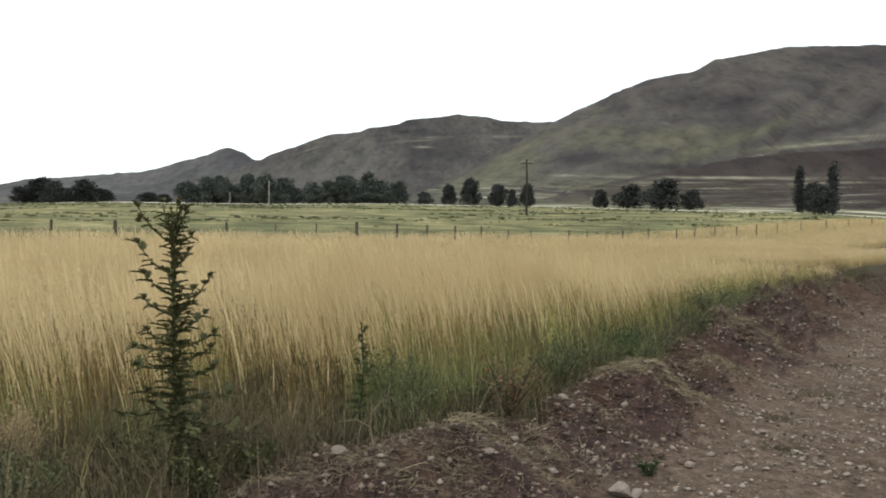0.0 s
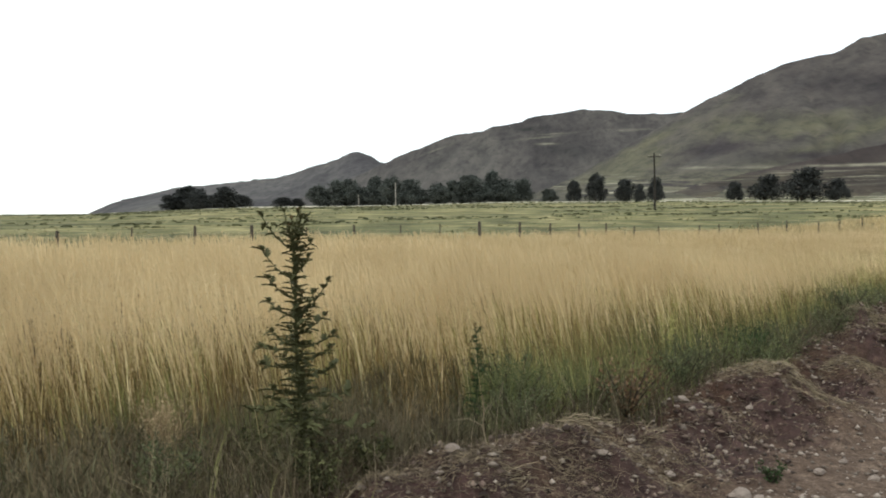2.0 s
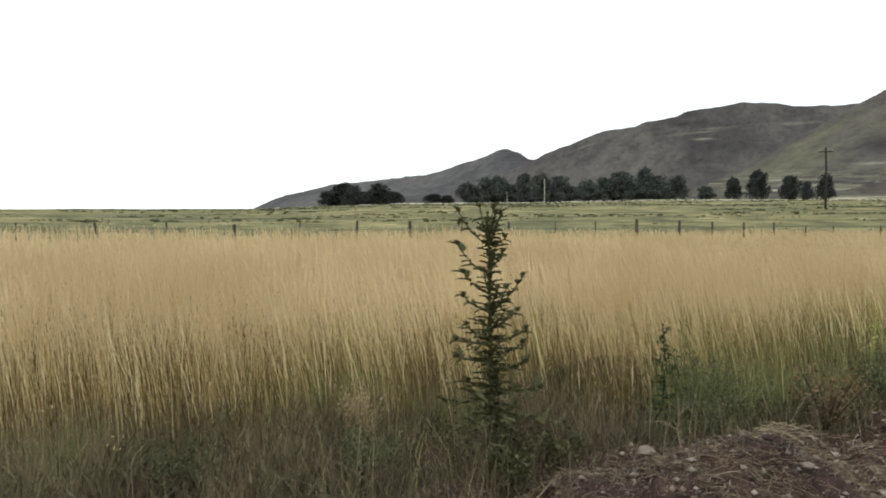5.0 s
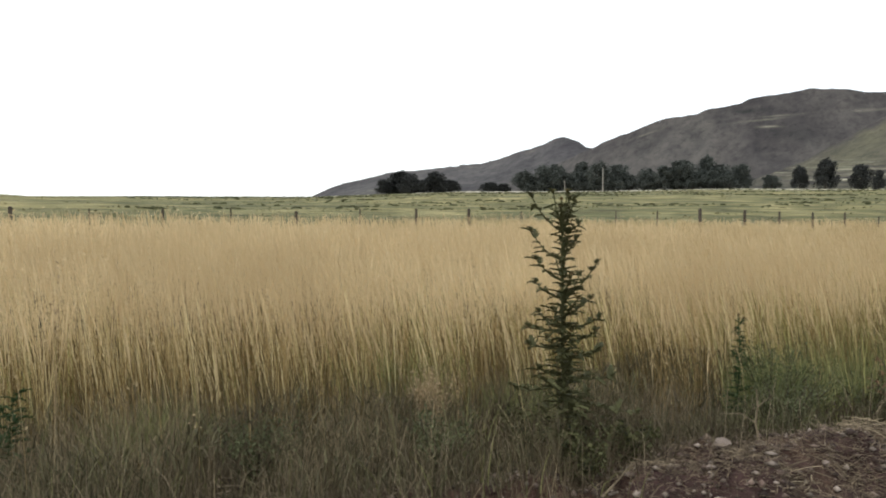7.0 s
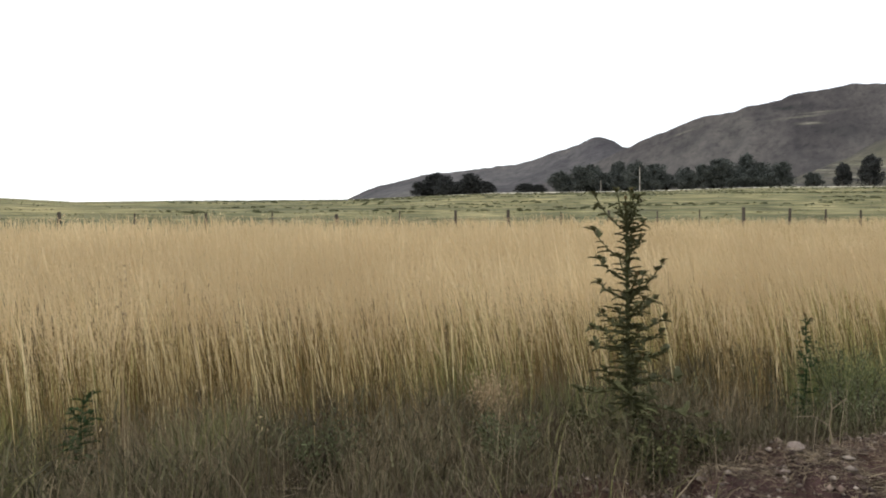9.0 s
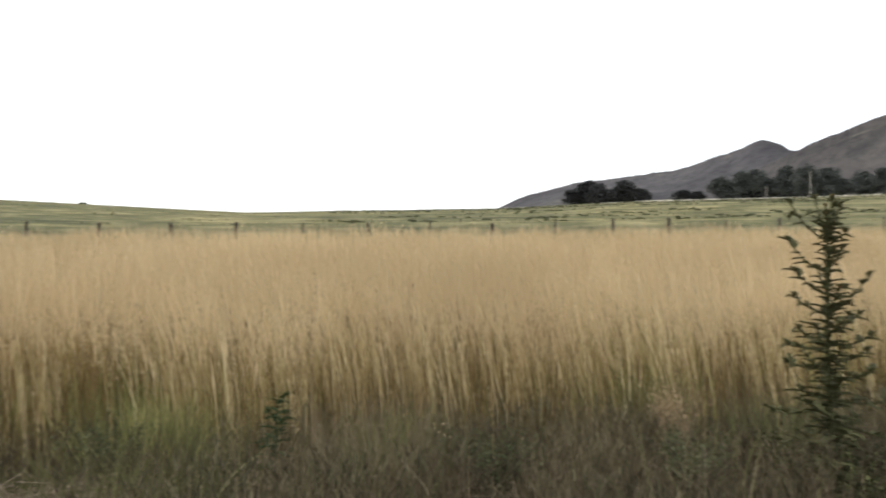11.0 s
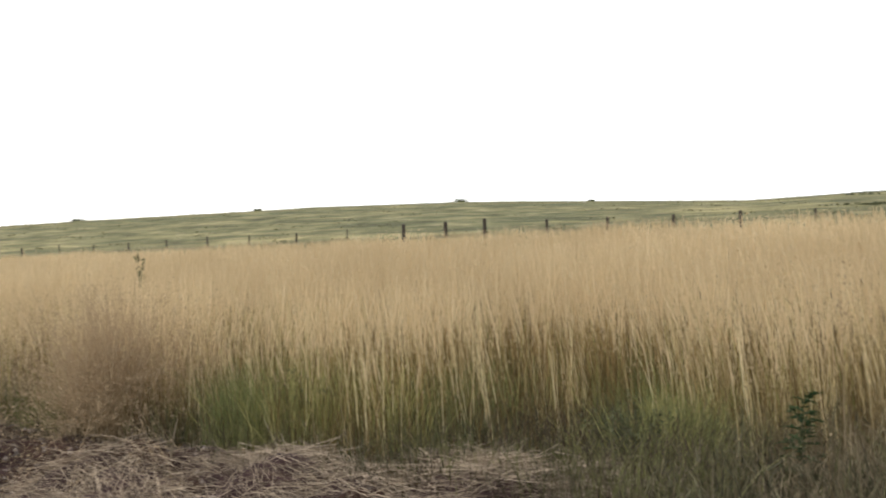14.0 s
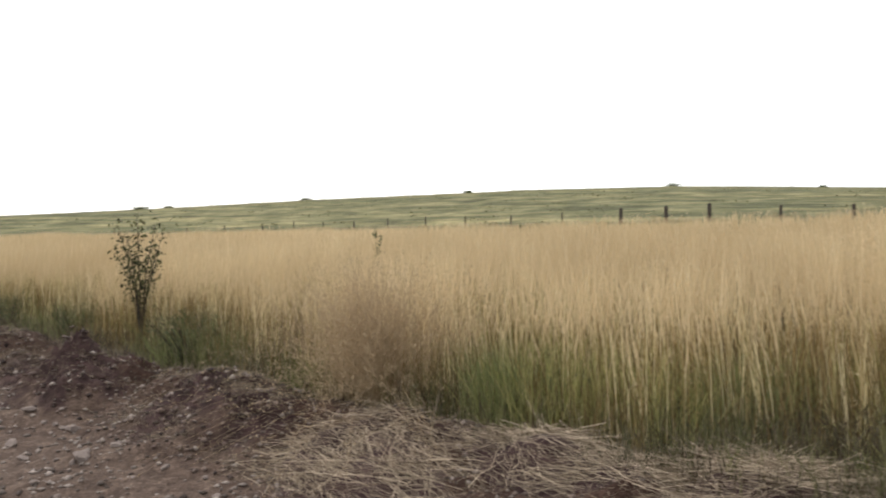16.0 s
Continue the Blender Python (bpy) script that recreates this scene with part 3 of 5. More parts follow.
def specks(x, y, z, h, lx, ly, each, size, spread, rng, low=0.66):
    """Loose seeds hung about each stalk's upper part."""
    i = np.repeat(np.arange(len(x)), each)
    n = len(i)
    f = rng.uniform(low, 1.06, n)
    p = np.stack([x[i] + lx[i] * h[i] * f ** 2, y[i] + ly[i] * h[i] * f ** 2, z[i] + h[i] * f], -1) + rng.normal(0, 1, (n, 3)) * spread * np.array([1, 1, 0.6])
    s = size * rng.uniform(0.5, 1.5, n)[:, None]
    u = rng.normal(0, 1, (n, 3)) + [0, 0, 1.2]
    u /= np.linalg.norm(u, axis=1)[:, None]
    w = np.cross(u, rng.normal(0, 1, (n, 3)))
    w /= np.linalg.norm(w, axis=1)[:, None]
    v = np.stack([p - u * s, p + w * s * 0.35, p + u * s, p - w * s * 0.35], 1)
    return v.reshape(-1, 3), np.arange(4 * n).reshape(-1, 4)


def stand_back(u):
    """How far behind the bank the tall grass begins."""
    return 0.95 * smooth(-3.6, -1.6, u) - 0.20 * smooth(2.8, 4.5, u) - 0.25 * smooth(6, 8, u)


def tall_grass():
    rng = np.random.RandomState(4)
    zones = ((42000, 0.3, 3.0, -20, 22, 0.0048, 0.008, 6, 0.010, 0.022), (56000, 3.0, 7.5, -34, 44, 0.0062, 0.010, 6, 0.016, 0.03), (72000, 7.5, 14.0, -40, 95, 0.010, 0.016, 3, 0.026, 0.05), (44000, 14.0, FENCE + 0.4, -72, 105, 0.012, 0.02, 2, 0.034, 0.06), (14000, FENCE + 0.4, FENCE + 9, -60, 90, 0.012, 0.02, 2, 0.03, 0.06))
    pieces = []
    for count, a0, a1, u0, u1, w, head, each, size, spread in zones:
        x, y, a, u = strewn(rng, count, a0, a1, u0, u1)
        # grass stands in tufts with thin places between
        tuft = waves(x / 0.55, y / 0.55, 41) + 0.5 * waves(x / 0.2, y / 0.2, 42)
        keep = (rng.uniform(-1.0, 0.9, count) < tuft) | (a > 7.5)
        back = stand_back(u)
        keep &= rng.uniform(0, 1, count) < 0.03 + 0.97 * smooth(0.2, 1.0, a - back + 0.35 * waves(x / 1.4, y / 1.4, 46))
        # it thins out beyond the fence
        keep &= rng.uniform(0, 1, count) < 1 - smooth(FENCE, FENCE + 8, a)
        x, y, a, u = x[keep], y[keep], a[keep], u[keep]
        n = len(x)
        h = (1 - 0.6 * smooth(FENCE - 1, FENCE + 5, a)) * (1.04 + 0.10 * waves(x / 2.5, y / 2.5, 43)) * rng.uniform(0.72, 1.12, n) * (0.82 + 0.18 * smooth(0.2, 1.4, a - back[keep])) * (1 - 0.46 * smooth(8, 22, u) * smooth(16, 8, a) - smooth(8, 16, a) * (0.16 * smooth(10, 22, u) + 0.30 * smooth(28, 48, u))) * (1 - 0.05 * smooth(6, 14, a) - 0.17 * smooth(4, 16, a) * smooth(-6, -14, u))
        lx = -0.13 + 0.08 * waves(x / 1.2, y / 1.2, 44) + rng.normal(0, 0.09, n)
        ly = 0.02 + 0.08 * waves(x / 1.2, y / 1.2, 45) + rng.normal(0, 0.09, n)
        z = land(x, y) - 0.02
        ww = w * rng.uniform(0.6, 1.4, n)
        v, f = ribbons(x, y, z, h, ww, lx, ly, 4 if a1 < 4 else 3 if a1 < 8 else 2, 0.4, rng)
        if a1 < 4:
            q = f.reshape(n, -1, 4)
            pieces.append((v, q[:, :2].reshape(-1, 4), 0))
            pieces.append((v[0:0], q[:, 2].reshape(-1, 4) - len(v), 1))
        else:
            q, dull = f.reshape(n, -1, 4), u > 6 + rng.uniform(0, 8, n)
            pieces.append((v, q[~dull].reshape(-1, 4), 1))
            pieces.append((v[0:0], q[dull].reshape(-1, 4) - len(v), 0))
        pieces.append((*seed_heads(x, y, z, h, head * rng.uniform(0.5, 1.5, n), lx, ly, rng), 1))
        pieces.append((*specks(x, y, z, h, lx, ly, each, size, spread, rng, 0.6 if a1 < 4 else 0.42), 1))
    # stouter bleached stalks at the front of the stand
    x, y, a, u = strewn(rng, 34000, 0.4, 3.4, -16, 18)
    keep = (a > 0.5 + stand_back(u)) & (rng.uniform(-0.3, 1.1, len(x)) < waves(x / 0.30, y / 0.30, 47) + 0.3 * waves(x / 1.1, y / 1.1, 49))
    x, y = x[keep], y[keep]
    n = len(x)
    h = rng.uniform(0.55, 0.98, n)
    pieces.append((*ribbons(x, y, land(x, y) - 0.02, h, rng.uniform(0.005, 0.0105, n), -0.18 + rng.normal(0, 0.08, n), -0.03 + rng.normal(0, 0.08, n), 4, 0.35, rng, 1.5), 3))
    # brown dead leaves low among the stalks, darkened for the shade in the gaps
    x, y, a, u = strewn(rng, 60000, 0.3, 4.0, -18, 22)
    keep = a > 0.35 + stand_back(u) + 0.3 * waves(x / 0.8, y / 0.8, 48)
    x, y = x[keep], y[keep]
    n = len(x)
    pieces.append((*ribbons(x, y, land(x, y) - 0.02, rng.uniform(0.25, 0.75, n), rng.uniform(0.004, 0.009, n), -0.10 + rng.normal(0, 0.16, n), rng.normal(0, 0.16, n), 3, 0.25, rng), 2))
    me = joined("tall_grass", pieces, [MAT["stalk"], MAT["head"], MAT["shaded_dead_blade"], MAT["bleached"]])
    tagged(new("tall_grass", me), "tall dry straw-coloured grass with feathery seed heads", "grass", kind="stuff")


def green_blades():
    rng = np.random.RandomState(5)
    pieces = []
    for count, a0, a1, u0, u1, w, h0, reach in ((30000, 0.5, 3.0, -20, 22, 0.008, 0.42, True), (6000, 3.0, 6, -30, 40, 0.010, 0.45, False), (9000, 0.0, 1.2, -20, 24, 0.007, 0.22, True), (22000, 0.2, 1.1, -9, -1.2, 0.007, 0.36, False), (13000, 0.35, 1.7, 3.6, 15, 0.007, 0.52, False)):
        x, y, a, u = strewn(rng, count, a0, a1, u0, u1, reach)
        keep = rng.uniform(-1.2, 1.2, count) < waves(x / 0.9, y / 0.9, 51)
        keep &= (rng.uniform(0, 1, count) < 0.45) | (a > 1.9) | (u > 4)
        x, y, a = x[keep], y[keep], a[keep]
        n = len(x)
        h = h0 * rng.uniform(0.5, 1.3, n)
        pieces.append((*ribbons(x, y, land(x, y) - 0.02, h, w * rng.uniform(0.6, 1.4, n), rng.normal(-0.08, 0.3, n), rng.normal(0, 0.3, n), 4, 0.1, rng), 0))
    # yellowing blades tall among the stalks
    x, y, a, u = strewn(rng, 32000, 0.4, 3.6, -18, 18)
    keep = (a > np.where(u > 4.2, 0.4, 0.5 + stand_back(u))) & (rng.uniform(-0.9, 1.4, len(x)) < waves(x / 1.3, y / 1.3, 52) + 1.1 * smooth(-1, 4, u) - 0.65)
    x, y = x[keep], y[keep]
    n = len(x)
    pieces.append((*ribbons(x, y, land(x, y) - 0.02, rng.uniform(0.35, 0.85, n), rng.uniform(0.004, 0.009, n), -0.16 + rng.normal(0, 0.12, n), rng.normal(0, 0.12, n), 4, 0.15, rng), 1))
    tagged(new("green_grass", joined("green_grass", pieces, [MAT["blade"], MAT["yellowing"]])), "green grass blades growing at the feet of dry grass", "grass", kind="stuff")


def low_herbs():
    rng = np.random.RandomState(6)
    x, y, a, u = strewn(rng, 38000, 0.0, 1.8, -20, 24, True)
    keep = (rng.uniform(-1.6, 0.7, len(x)) < waves(x / 0.6, y / 0.6, 61)) & (rng.uniform(0, 1, len(x)) < smooth(-0.2, 0.35, a) * (0.35 + 0.65 * smooth(-4, -2, u)))
    x, y, a = x[keep], y[keep], a[keep]
    # each plantlet: a few short leaves at several heights
    k = 4
    tall = np.repeat(0.10 + 0.30 * (0.5 + 0.5 * waves(x / 0.8, y / 0.8, 62)) * smooth(0.0, 0.7, a), k)
    x, y = np.repeat(x, k), np.repeat(y, k)
    n = len(x)
    x, y = x + rng.normal(0, 0.03, n), y + rng.normal(0, 0.03, n)
    z = land(x, y) + rng.uniform(-0.02, 1.0, n) * np.clip(tall, 0.03, 1)
    v, f = ribbons(x, y, z, rng.uniform(0.04, 0.17, n), rng.uniform(0.004, 0.012, n), rng.normal(-0.05, 0.6, n), rng.normal(0, 0.6, n), 3, 0.1, rng)
    tagged(new("low_herbs", joined("low_herbs", [(v, f, 0)], [MAT["herb"]])), "low grey-green weeds matted along the road's edge", "weeds", kind="stuff")


tall_grass()
green_blades()
low_herbs()


# ---- tubes and leaves for plants ----
def tube(points, radii, sides=6):
    """A tapered tube through points, closed at its ends."""
    pts = [Vector(p) for p in points]
    vs, fs = [], []
    for i, p in enumerate(pts):
        d = (pts[min(i + 1, len(pts) - 1)] - pts[max(i - 1, 0)]).normalized()
        a = d.orthogonal().normalized()
        b = d.cross(a)
        for s in range(sides):
            t = 2 * math.pi * s / sides
            vs.append(p + (a * math.cos(t) + b * math.sin(t)) * radii[i])
    for i in range(len(pts) - 1):
        for s in range(sides):
            s2 = (s + 1) % sides
            fs.append((i * sides + s, i * sides + s2, (i + 1) * sides + s2, (i + 1) * sides + s))
    fs.append(tuple(range(sides))[::-1])
    fs.append(tuple(range((len(pts) - 1) * sides, len(pts) * sides)))
    me = bpy.data.meshes.new("tube")
    me.from_pydata([tuple(v) for v in vs], [], fs)
    return me


def spiny_leaf_mesh(name, length, width, lobes, rng):
    """A narrow, folded leaf along +x with long spiny lobes on both sides."""
    vs, fs = [], []
    n = lobes * 2 + 1
    for i in range(n + 1):
        f = i / n
        half = width * (1 - f) ** 0.6 * (1.0 if i % 2 else 0.42)
        bend = 0.22 * length * f * f
        fwd = 0.5 * half if i % 2 else 0
        up = half * 0.55
        vs += [(f * length, 0, -bend), (f * length + fwd, half, up - bend + rng.uniform(-.15, .15) * width), (f * length + fwd, -half, up - bend + rng.uniform(-.15, .15) * width)]
    for i in range(n):
        a, b = 3 * i, 3 * i + 3
        fs += [(a, b, b + 1, a + 1), (b, a, a + 2, b + 2)]
    me = bpy.data.meshes.new(name)
    me.from_pydata(vs, [], fs)
    return me


def bud_mesh(name, r):
    """A spiny flower head: an egg with rows of short spikes."""
    bm = bmesh.new()
    bmesh.ops.create_icosphere(bm, subdivisions=2, radius=r)
    for v in bm.verts:
        v.co.z *= 1.25
    for f in list(bm.faces):
        c, nrm = f.calc_center_median(), f.normal
        tip = bm.verts.new(c + nrm * r * 0.55 + Vector((0, 0, r * 0.25)))
        ring = list(f.verts)
        bm.faces.remove(f)
        for i in range(3):
            bm.faces.new((ring[i], ring[(i + 1) % 3], tip))
    me = bpy.data.meshes.new(name)
    bm.to_mesh(me)
    bm.free()
    return me


def frame_of(p, d, up=Vector((0, 0, 1))):
    """A pose at p with x along d."""
    d = d.normalized()
    yv = up.cross(d)
    yv = yv.normalized() if yv.length > 1e-4 else Vector((0, 1, 0))
    zv = d.cross(yv)
    m = Matrix((d, yv, zv)).transposed().to_4x4()
    m.translation = p
    return m


def thistle(x, y, base, height, spread, branches, leaves_each, label, mat_leaf, seed, leaf_len=0.07, buds=True, arms=(), facing=0.0, lean=(0.0, 0.0)):
    """arms: rows of (height of the fork, reach to the side, height of the tip) that stand across the way facing (degrees); the other branches fill in all round."""
    rng = random.Random(seed)
    thing = new("thistle")
    thing.location = (x, y, base)
    tagged(thing, label, "thistle", "thistles by the road")

    def wob(f):
        return Vector((0.012 * math.sin(f * 5 + seed) + lean[0] * f, 0.012 * math.sin(f * 4 + seed * 2) + lean[1] * f, f * height))

    n = 10
    part("stem", tube([wob(i / (n - 1)) for i in range(n)], [0.018 * height / 1.5 * (1 - 0.72 * i / (n - 1)) for i in range(n)], 8), mat_leaf, thing)
    leaf = [spiny_leaf_mesh("spiny_leaf", leaf_len * s, leaf_len * 0.36, 3, rng) for s in (0.8, 1.0, 1.25)]
    for me in leaf:
        me.materials.append(mat_leaf)
    bud = bud_mesh("flower_bud", 0.0065)
    bud.materials.append(MAT["bud"])
    side, deep = Vector((math.cos(radians(facing)), math.sin(radians(facing)), 0)), Vector((-math.sin(radians(facing)), math.cos(radians(facing)), 0))
    shoots = []
    for fork, out, tip in arms:
        at = wob(fork / height)
        shoots.append((fork / height, at, at + side * out + deep * rng.uniform(-0.08, 0.08) + Vector((0, 0, tip - fork))))
    for i in range(branches):
        f = 0.06 + 0.89 * ((i + rng.uniform(0, 0.5)) / branches) ** 1.15
        at = wob(f)
        ang = i * 2.399 + rng.uniform(-0.35, 0.35)
        if arms:
            ang = radians(facing) + (math.pi / 2 if i % 2 else -math.pi / 2) + rng.uniform(-0.8, 0.8)
        # flat arms low down, steeper ones with a broom of shoots at the top
        rise = radians(4 + 52 * min(1, f * 1.15) + rng.uniform(-8, 8))
        reach = spread * (1.10 - 0.40 * f) * rng.uniform(0.75, 1.1)
        if f > 0.8:
            reach = min(reach, (1.04 - f) * height / math.sin(rise))
        d = Vector((math.cos(ang) * math.cos(rise), math.sin(ang) * math.cos(rise), math.sin(rise)))
        shoots.append((f, at, at + d * reach))
    for f, at, tip in shoots:
        way = tip - at
        reach = way.length
        d = way.normalized()
        ang = math.atan2(d.y, d.x)
        sag = rng.uniform(0.04, 0.14) * reach
        pts = [at + way * k / 4 - Vector((0, 0, sag * math.sin(math.pi * k / 4))) for k in range(5)]
        br = part("branch", tube(pts, [0.0070 * height / 1.5 * (1 - 0.13 * k) for k in range(5)], 5), mat_leaf, thing)
        for j in range(leaves_each):
            g = (j + 0.8) / (leaves_each + 0.3)
            k = min(3, int(g * 4))
            p = pts[k].lerp(pts[k + 1], g * 4 - k)
            la = ang + (0.95 if j % 2 else -0.95) + rng.uniform(-0.5, 0.5)
            ld = Vector((math.cos(la), math.sin(la), rng.uniform(-0.2, 1.0)))
            ob = new("spiny_leaf", leaf[rng.randrange(3)])
            ob.parent = br
            ob.matrix_local = frame_of(p, ld) @ Matrix.Diagonal((*[rng.uniform(0.6, 1.05) * (1.38 - 0.5 * f)] * 3, 1))
        for j in range(3):
            la = ang + (j - 1) * 1.2
            ob = new("spiny_leaf", leaf[0])
            ob.parent = br
            ob.matrix_local = frame_of(pts[-1] - d * 0.014, Vector((math.cos(la), math.sin(la), 1.1))) @ Matrix.Diagonal((0.65, 0.65, 0.65, 1))
        if buds and f > 0.3:
            ob = new("flower_bud", bud)
            ob.parent = br
            ob.matrix_local = Matrix.Translation(pts[-1]) @ Matrix.Diagonal((*[rng.uniform(0.7, 1.3)] * 3, 1))
    # leaves straight on the stem
    total = 90 if arms else branches * 3
    for i in range(total):
        f = 0.03 + 0.95 * i / total
        ang = i * 2.399 + 1.0
        ob = new("spiny_leaf", leaf[2])
        ob.parent = thing
        ob.matrix_local = frame_of(wob(f), Vector((math.cos(ang), math.sin(ang), 0.1 + 0.5 * f))) @ Matrix.Diagonal((*[1.6 - 0.9 * f] * 3, 1))
    if buds:
        ob = new("flower_bud", bud)
        ob.parent = thing
        ob.matrix_local = Matrix.Translation(wob(1.0)) @ Matrix.Diagonal((1.2, 1.2, 1.2, 1))
    return thing


def on_land(x, y, dip=0.02):
    return land_at(x, y) - dip


# fork height, reach to the side and tip height of the tall thistle's main arms
ARMS = [(1.28, -0.19, 1.49), (1.31, -0.05, 1.52), (1.31, 0.03, 1.52), (1.28, 0.08, 1.48), (1.28, 0.11, 1.33), (1.11, -0.19, 1.29), (1.14, 0.09, 1.25), (0.89, 0.19, 1.11), (0.99, -0.16, 1.12), (0.89, -0.16, 0.98), (0.78, 0.18, 0.89), (0.71, -0.15, 0.81), (0.73, 0.23, 0.78), (0.70, -0.22, 0.72), (0.59, -0.21, 0.61), (0.63, 0.20, 0.70), (0.56, 0.21, 0.59), (0.44, -0.16, 0.49), (0.43, 0.31, 0.42), (0.39, -0.29, 0.33), (0.32, 0.43, 0.23), (0.29, -0.26, 0.17)]
thistle(-1.43, 4.32, 0.20, 1.47, 0.27, 18, 8, "tall dark green thistle with spiny branches and buds", MAT["thistle"], 3, leaf_len=0.085, arms=ARMS, facing=24.0, lean=(-0.075, -0.033))
thistle(-0.58, 5.70, on_land(-0.58, 5.70), 0.80, 0.10, 14, 4, "small green thistle half hidden in the grass", MAT["thistle_young"], 5, leaf_len=0.055)
thistle(-3.93, 2.61, on_land(-3.93, 2.61), 0.55, 0.12, 9, 4, "young green thistle with a leafy spiny stem", MAT["thistle_young"], 8, leaf_len=0.075, buds=False)


# ---- trees, posts and poles far off ----
def tree_proto(label, seed, height, width, slim, leafage, tip=1.0, lean=0.0):
    """tip: how far the crown narrows upwards; lean: how far its head hangs to one side."""
    rng = random.Random(seed)
    nr = np.random.RandomState(seed)
    thing = new("tree")
    tagged(thing, label, "tree", "trees at the foot of the hills")
    part("trunk", tube([(0, 0, -0.6), (0.1, 0, height * 0.25), (lean * 0.5, 0.1, height * 0.6), (lean, 0, height * 0.9)], [0.28, 0.22, 0.13, 0.03], 7), MAT["bark"], thing)
    pts = []
    lobes = 22 if not slim else 16
    for i in range(lobes):
        f = (i + rng.uniform(0.1, 0.9)) / lobes
        ang = i * 2.399 + rng.uniform(-0.5, 0.5)
        round_off = math.sqrt(max(0.05, 1 - (2 * f - 0.85) ** 2 / 1.5)) * (1 - tip * 0.45 * f)
        rad = (0.14 if slim else 0.36) * width * rng.uniform(0.35, 1.05) * round_off
        c = Vector((math.cos(ang) * rad + lean * f, math.sin(ang) * rad, height * (0.15 + 0.72 * f if not slim else 0.08 + 0.84 * f)))
        if i % 2 == 0:
            part("limb", tube([(lean * f * 0.4, 0, max(0.2, c.z - 0.25 * height)), tuple(c * 0.6 + Vector((0, 0, c.z * 0.35))), tuple(c)], [0.10, 0.07, 0.03], 5), MAT["bark"], thing)
        size = width * (0.19 if not slim else 0.30) * rng.uniform(0.6, 1.25) * (1.1 - 0.35 * f)
        m = 190
        d = nr.normal(0, 1, (m, 3))
        d /= np.linalg.norm(d, axis=1)[:, None]
        pts.append(np.array(c) + d * size * nr.uniform(0.3, 1.15, m)[:, None] * [1, 1, 0.85 if not slim else 1.6])
    p = np.concatenate(pts)
    n = len(p)
    s = nr.uniform(0.12, 0.40, n)
    u = nr.normal(0, 1, (n, 3))
    u /= np.linalg.norm(u, axis=1)[:, None]
    w = np.cross(u, nr.normal(0, 1, (n, 3)))
    w /= np.linalg.norm(w, axis=1)[:, None]
    v = np.stack([p - u * s[:, None], p + w * s[:, None] * 0.6, p + u * s[:, None], p - w * s[:, None] * 0.6], 1).reshape(-1, 3)
    crown = np_mesh("crown", v, np.arange(4 * n).reshape(-1, 4), [leafage])
    part("crown", crown, None, thing)
    return thing


def far_spot(az, r):
    t = radians(az)
    x, y = -r * math.sin(t), r * math.cos(t)
    return x, y, land_at(x, y)


# bearing, height and width of each tree in the row below the hills
TREES = [(28.2, 4.8, 7.8), (27.2, 7.9, 11.7), (26.4, 5.7, 7.8), (24.7, 7.0, 9.8), (25.4, 4.8, 7.8), (23.3, 4.0, 5.9), (20.6, 3.3, 7.8), (19.7, 2.8, 5.9),
         (18.2, 6.8, 7.8), (16.7, 8.3, 9.8), (15.8, 9.0, 7.8), (14.1, 10.3, 9.8), (12.9, 9.3, 7.8), (11.5, 8.8, 8.8), (9.7, 7.8, 7.8), (8.3, 7.8, 7.8),
         (7.1, 9.4, 8.8), (5.6, 10.7, 8.8), (4.6, 8.2, 7.8), (3.4, 7.5, 7.8), (1.3, 4.5, 5.9), (-0.4, 7.2, 5.5), (-1.9, 9.3, 7.0)]
FILL = [(27.7, 4.5, 7), (25.9, 5.0, 8), (24.0, 4.6, 7), (17.5, 5.2, 8), (16.2, 5.6, 8), (15.0, 6.2, 8), (13.5, 6.0, 8), (12.2, 5.8, 8), (10.7, 5.6, 8), (9.0, 5.2, 8), (7.7, 5.4, 8), (6.4, 6.0, 8), (5.1, 5.6, 8), (4.0, 5.0, 7)]
LONE = [(-4.0, 7.6, 6.3), (-5.0, 5.7, 4.3), (-6.1, 7.7, 6.3), (-11.3, 6.2, 5.5), (-13.2, 7.9, 9.4), (-15.5, 9.6, 12.1), (-17.6, 6.6, 7.8), (-25.3, 9.6, 8.0), (-25.8, 8.4, 7.0)]
SLIM = [(-24.45, 14.0, 5.6), (-26.45, 14.3, 6.0)]


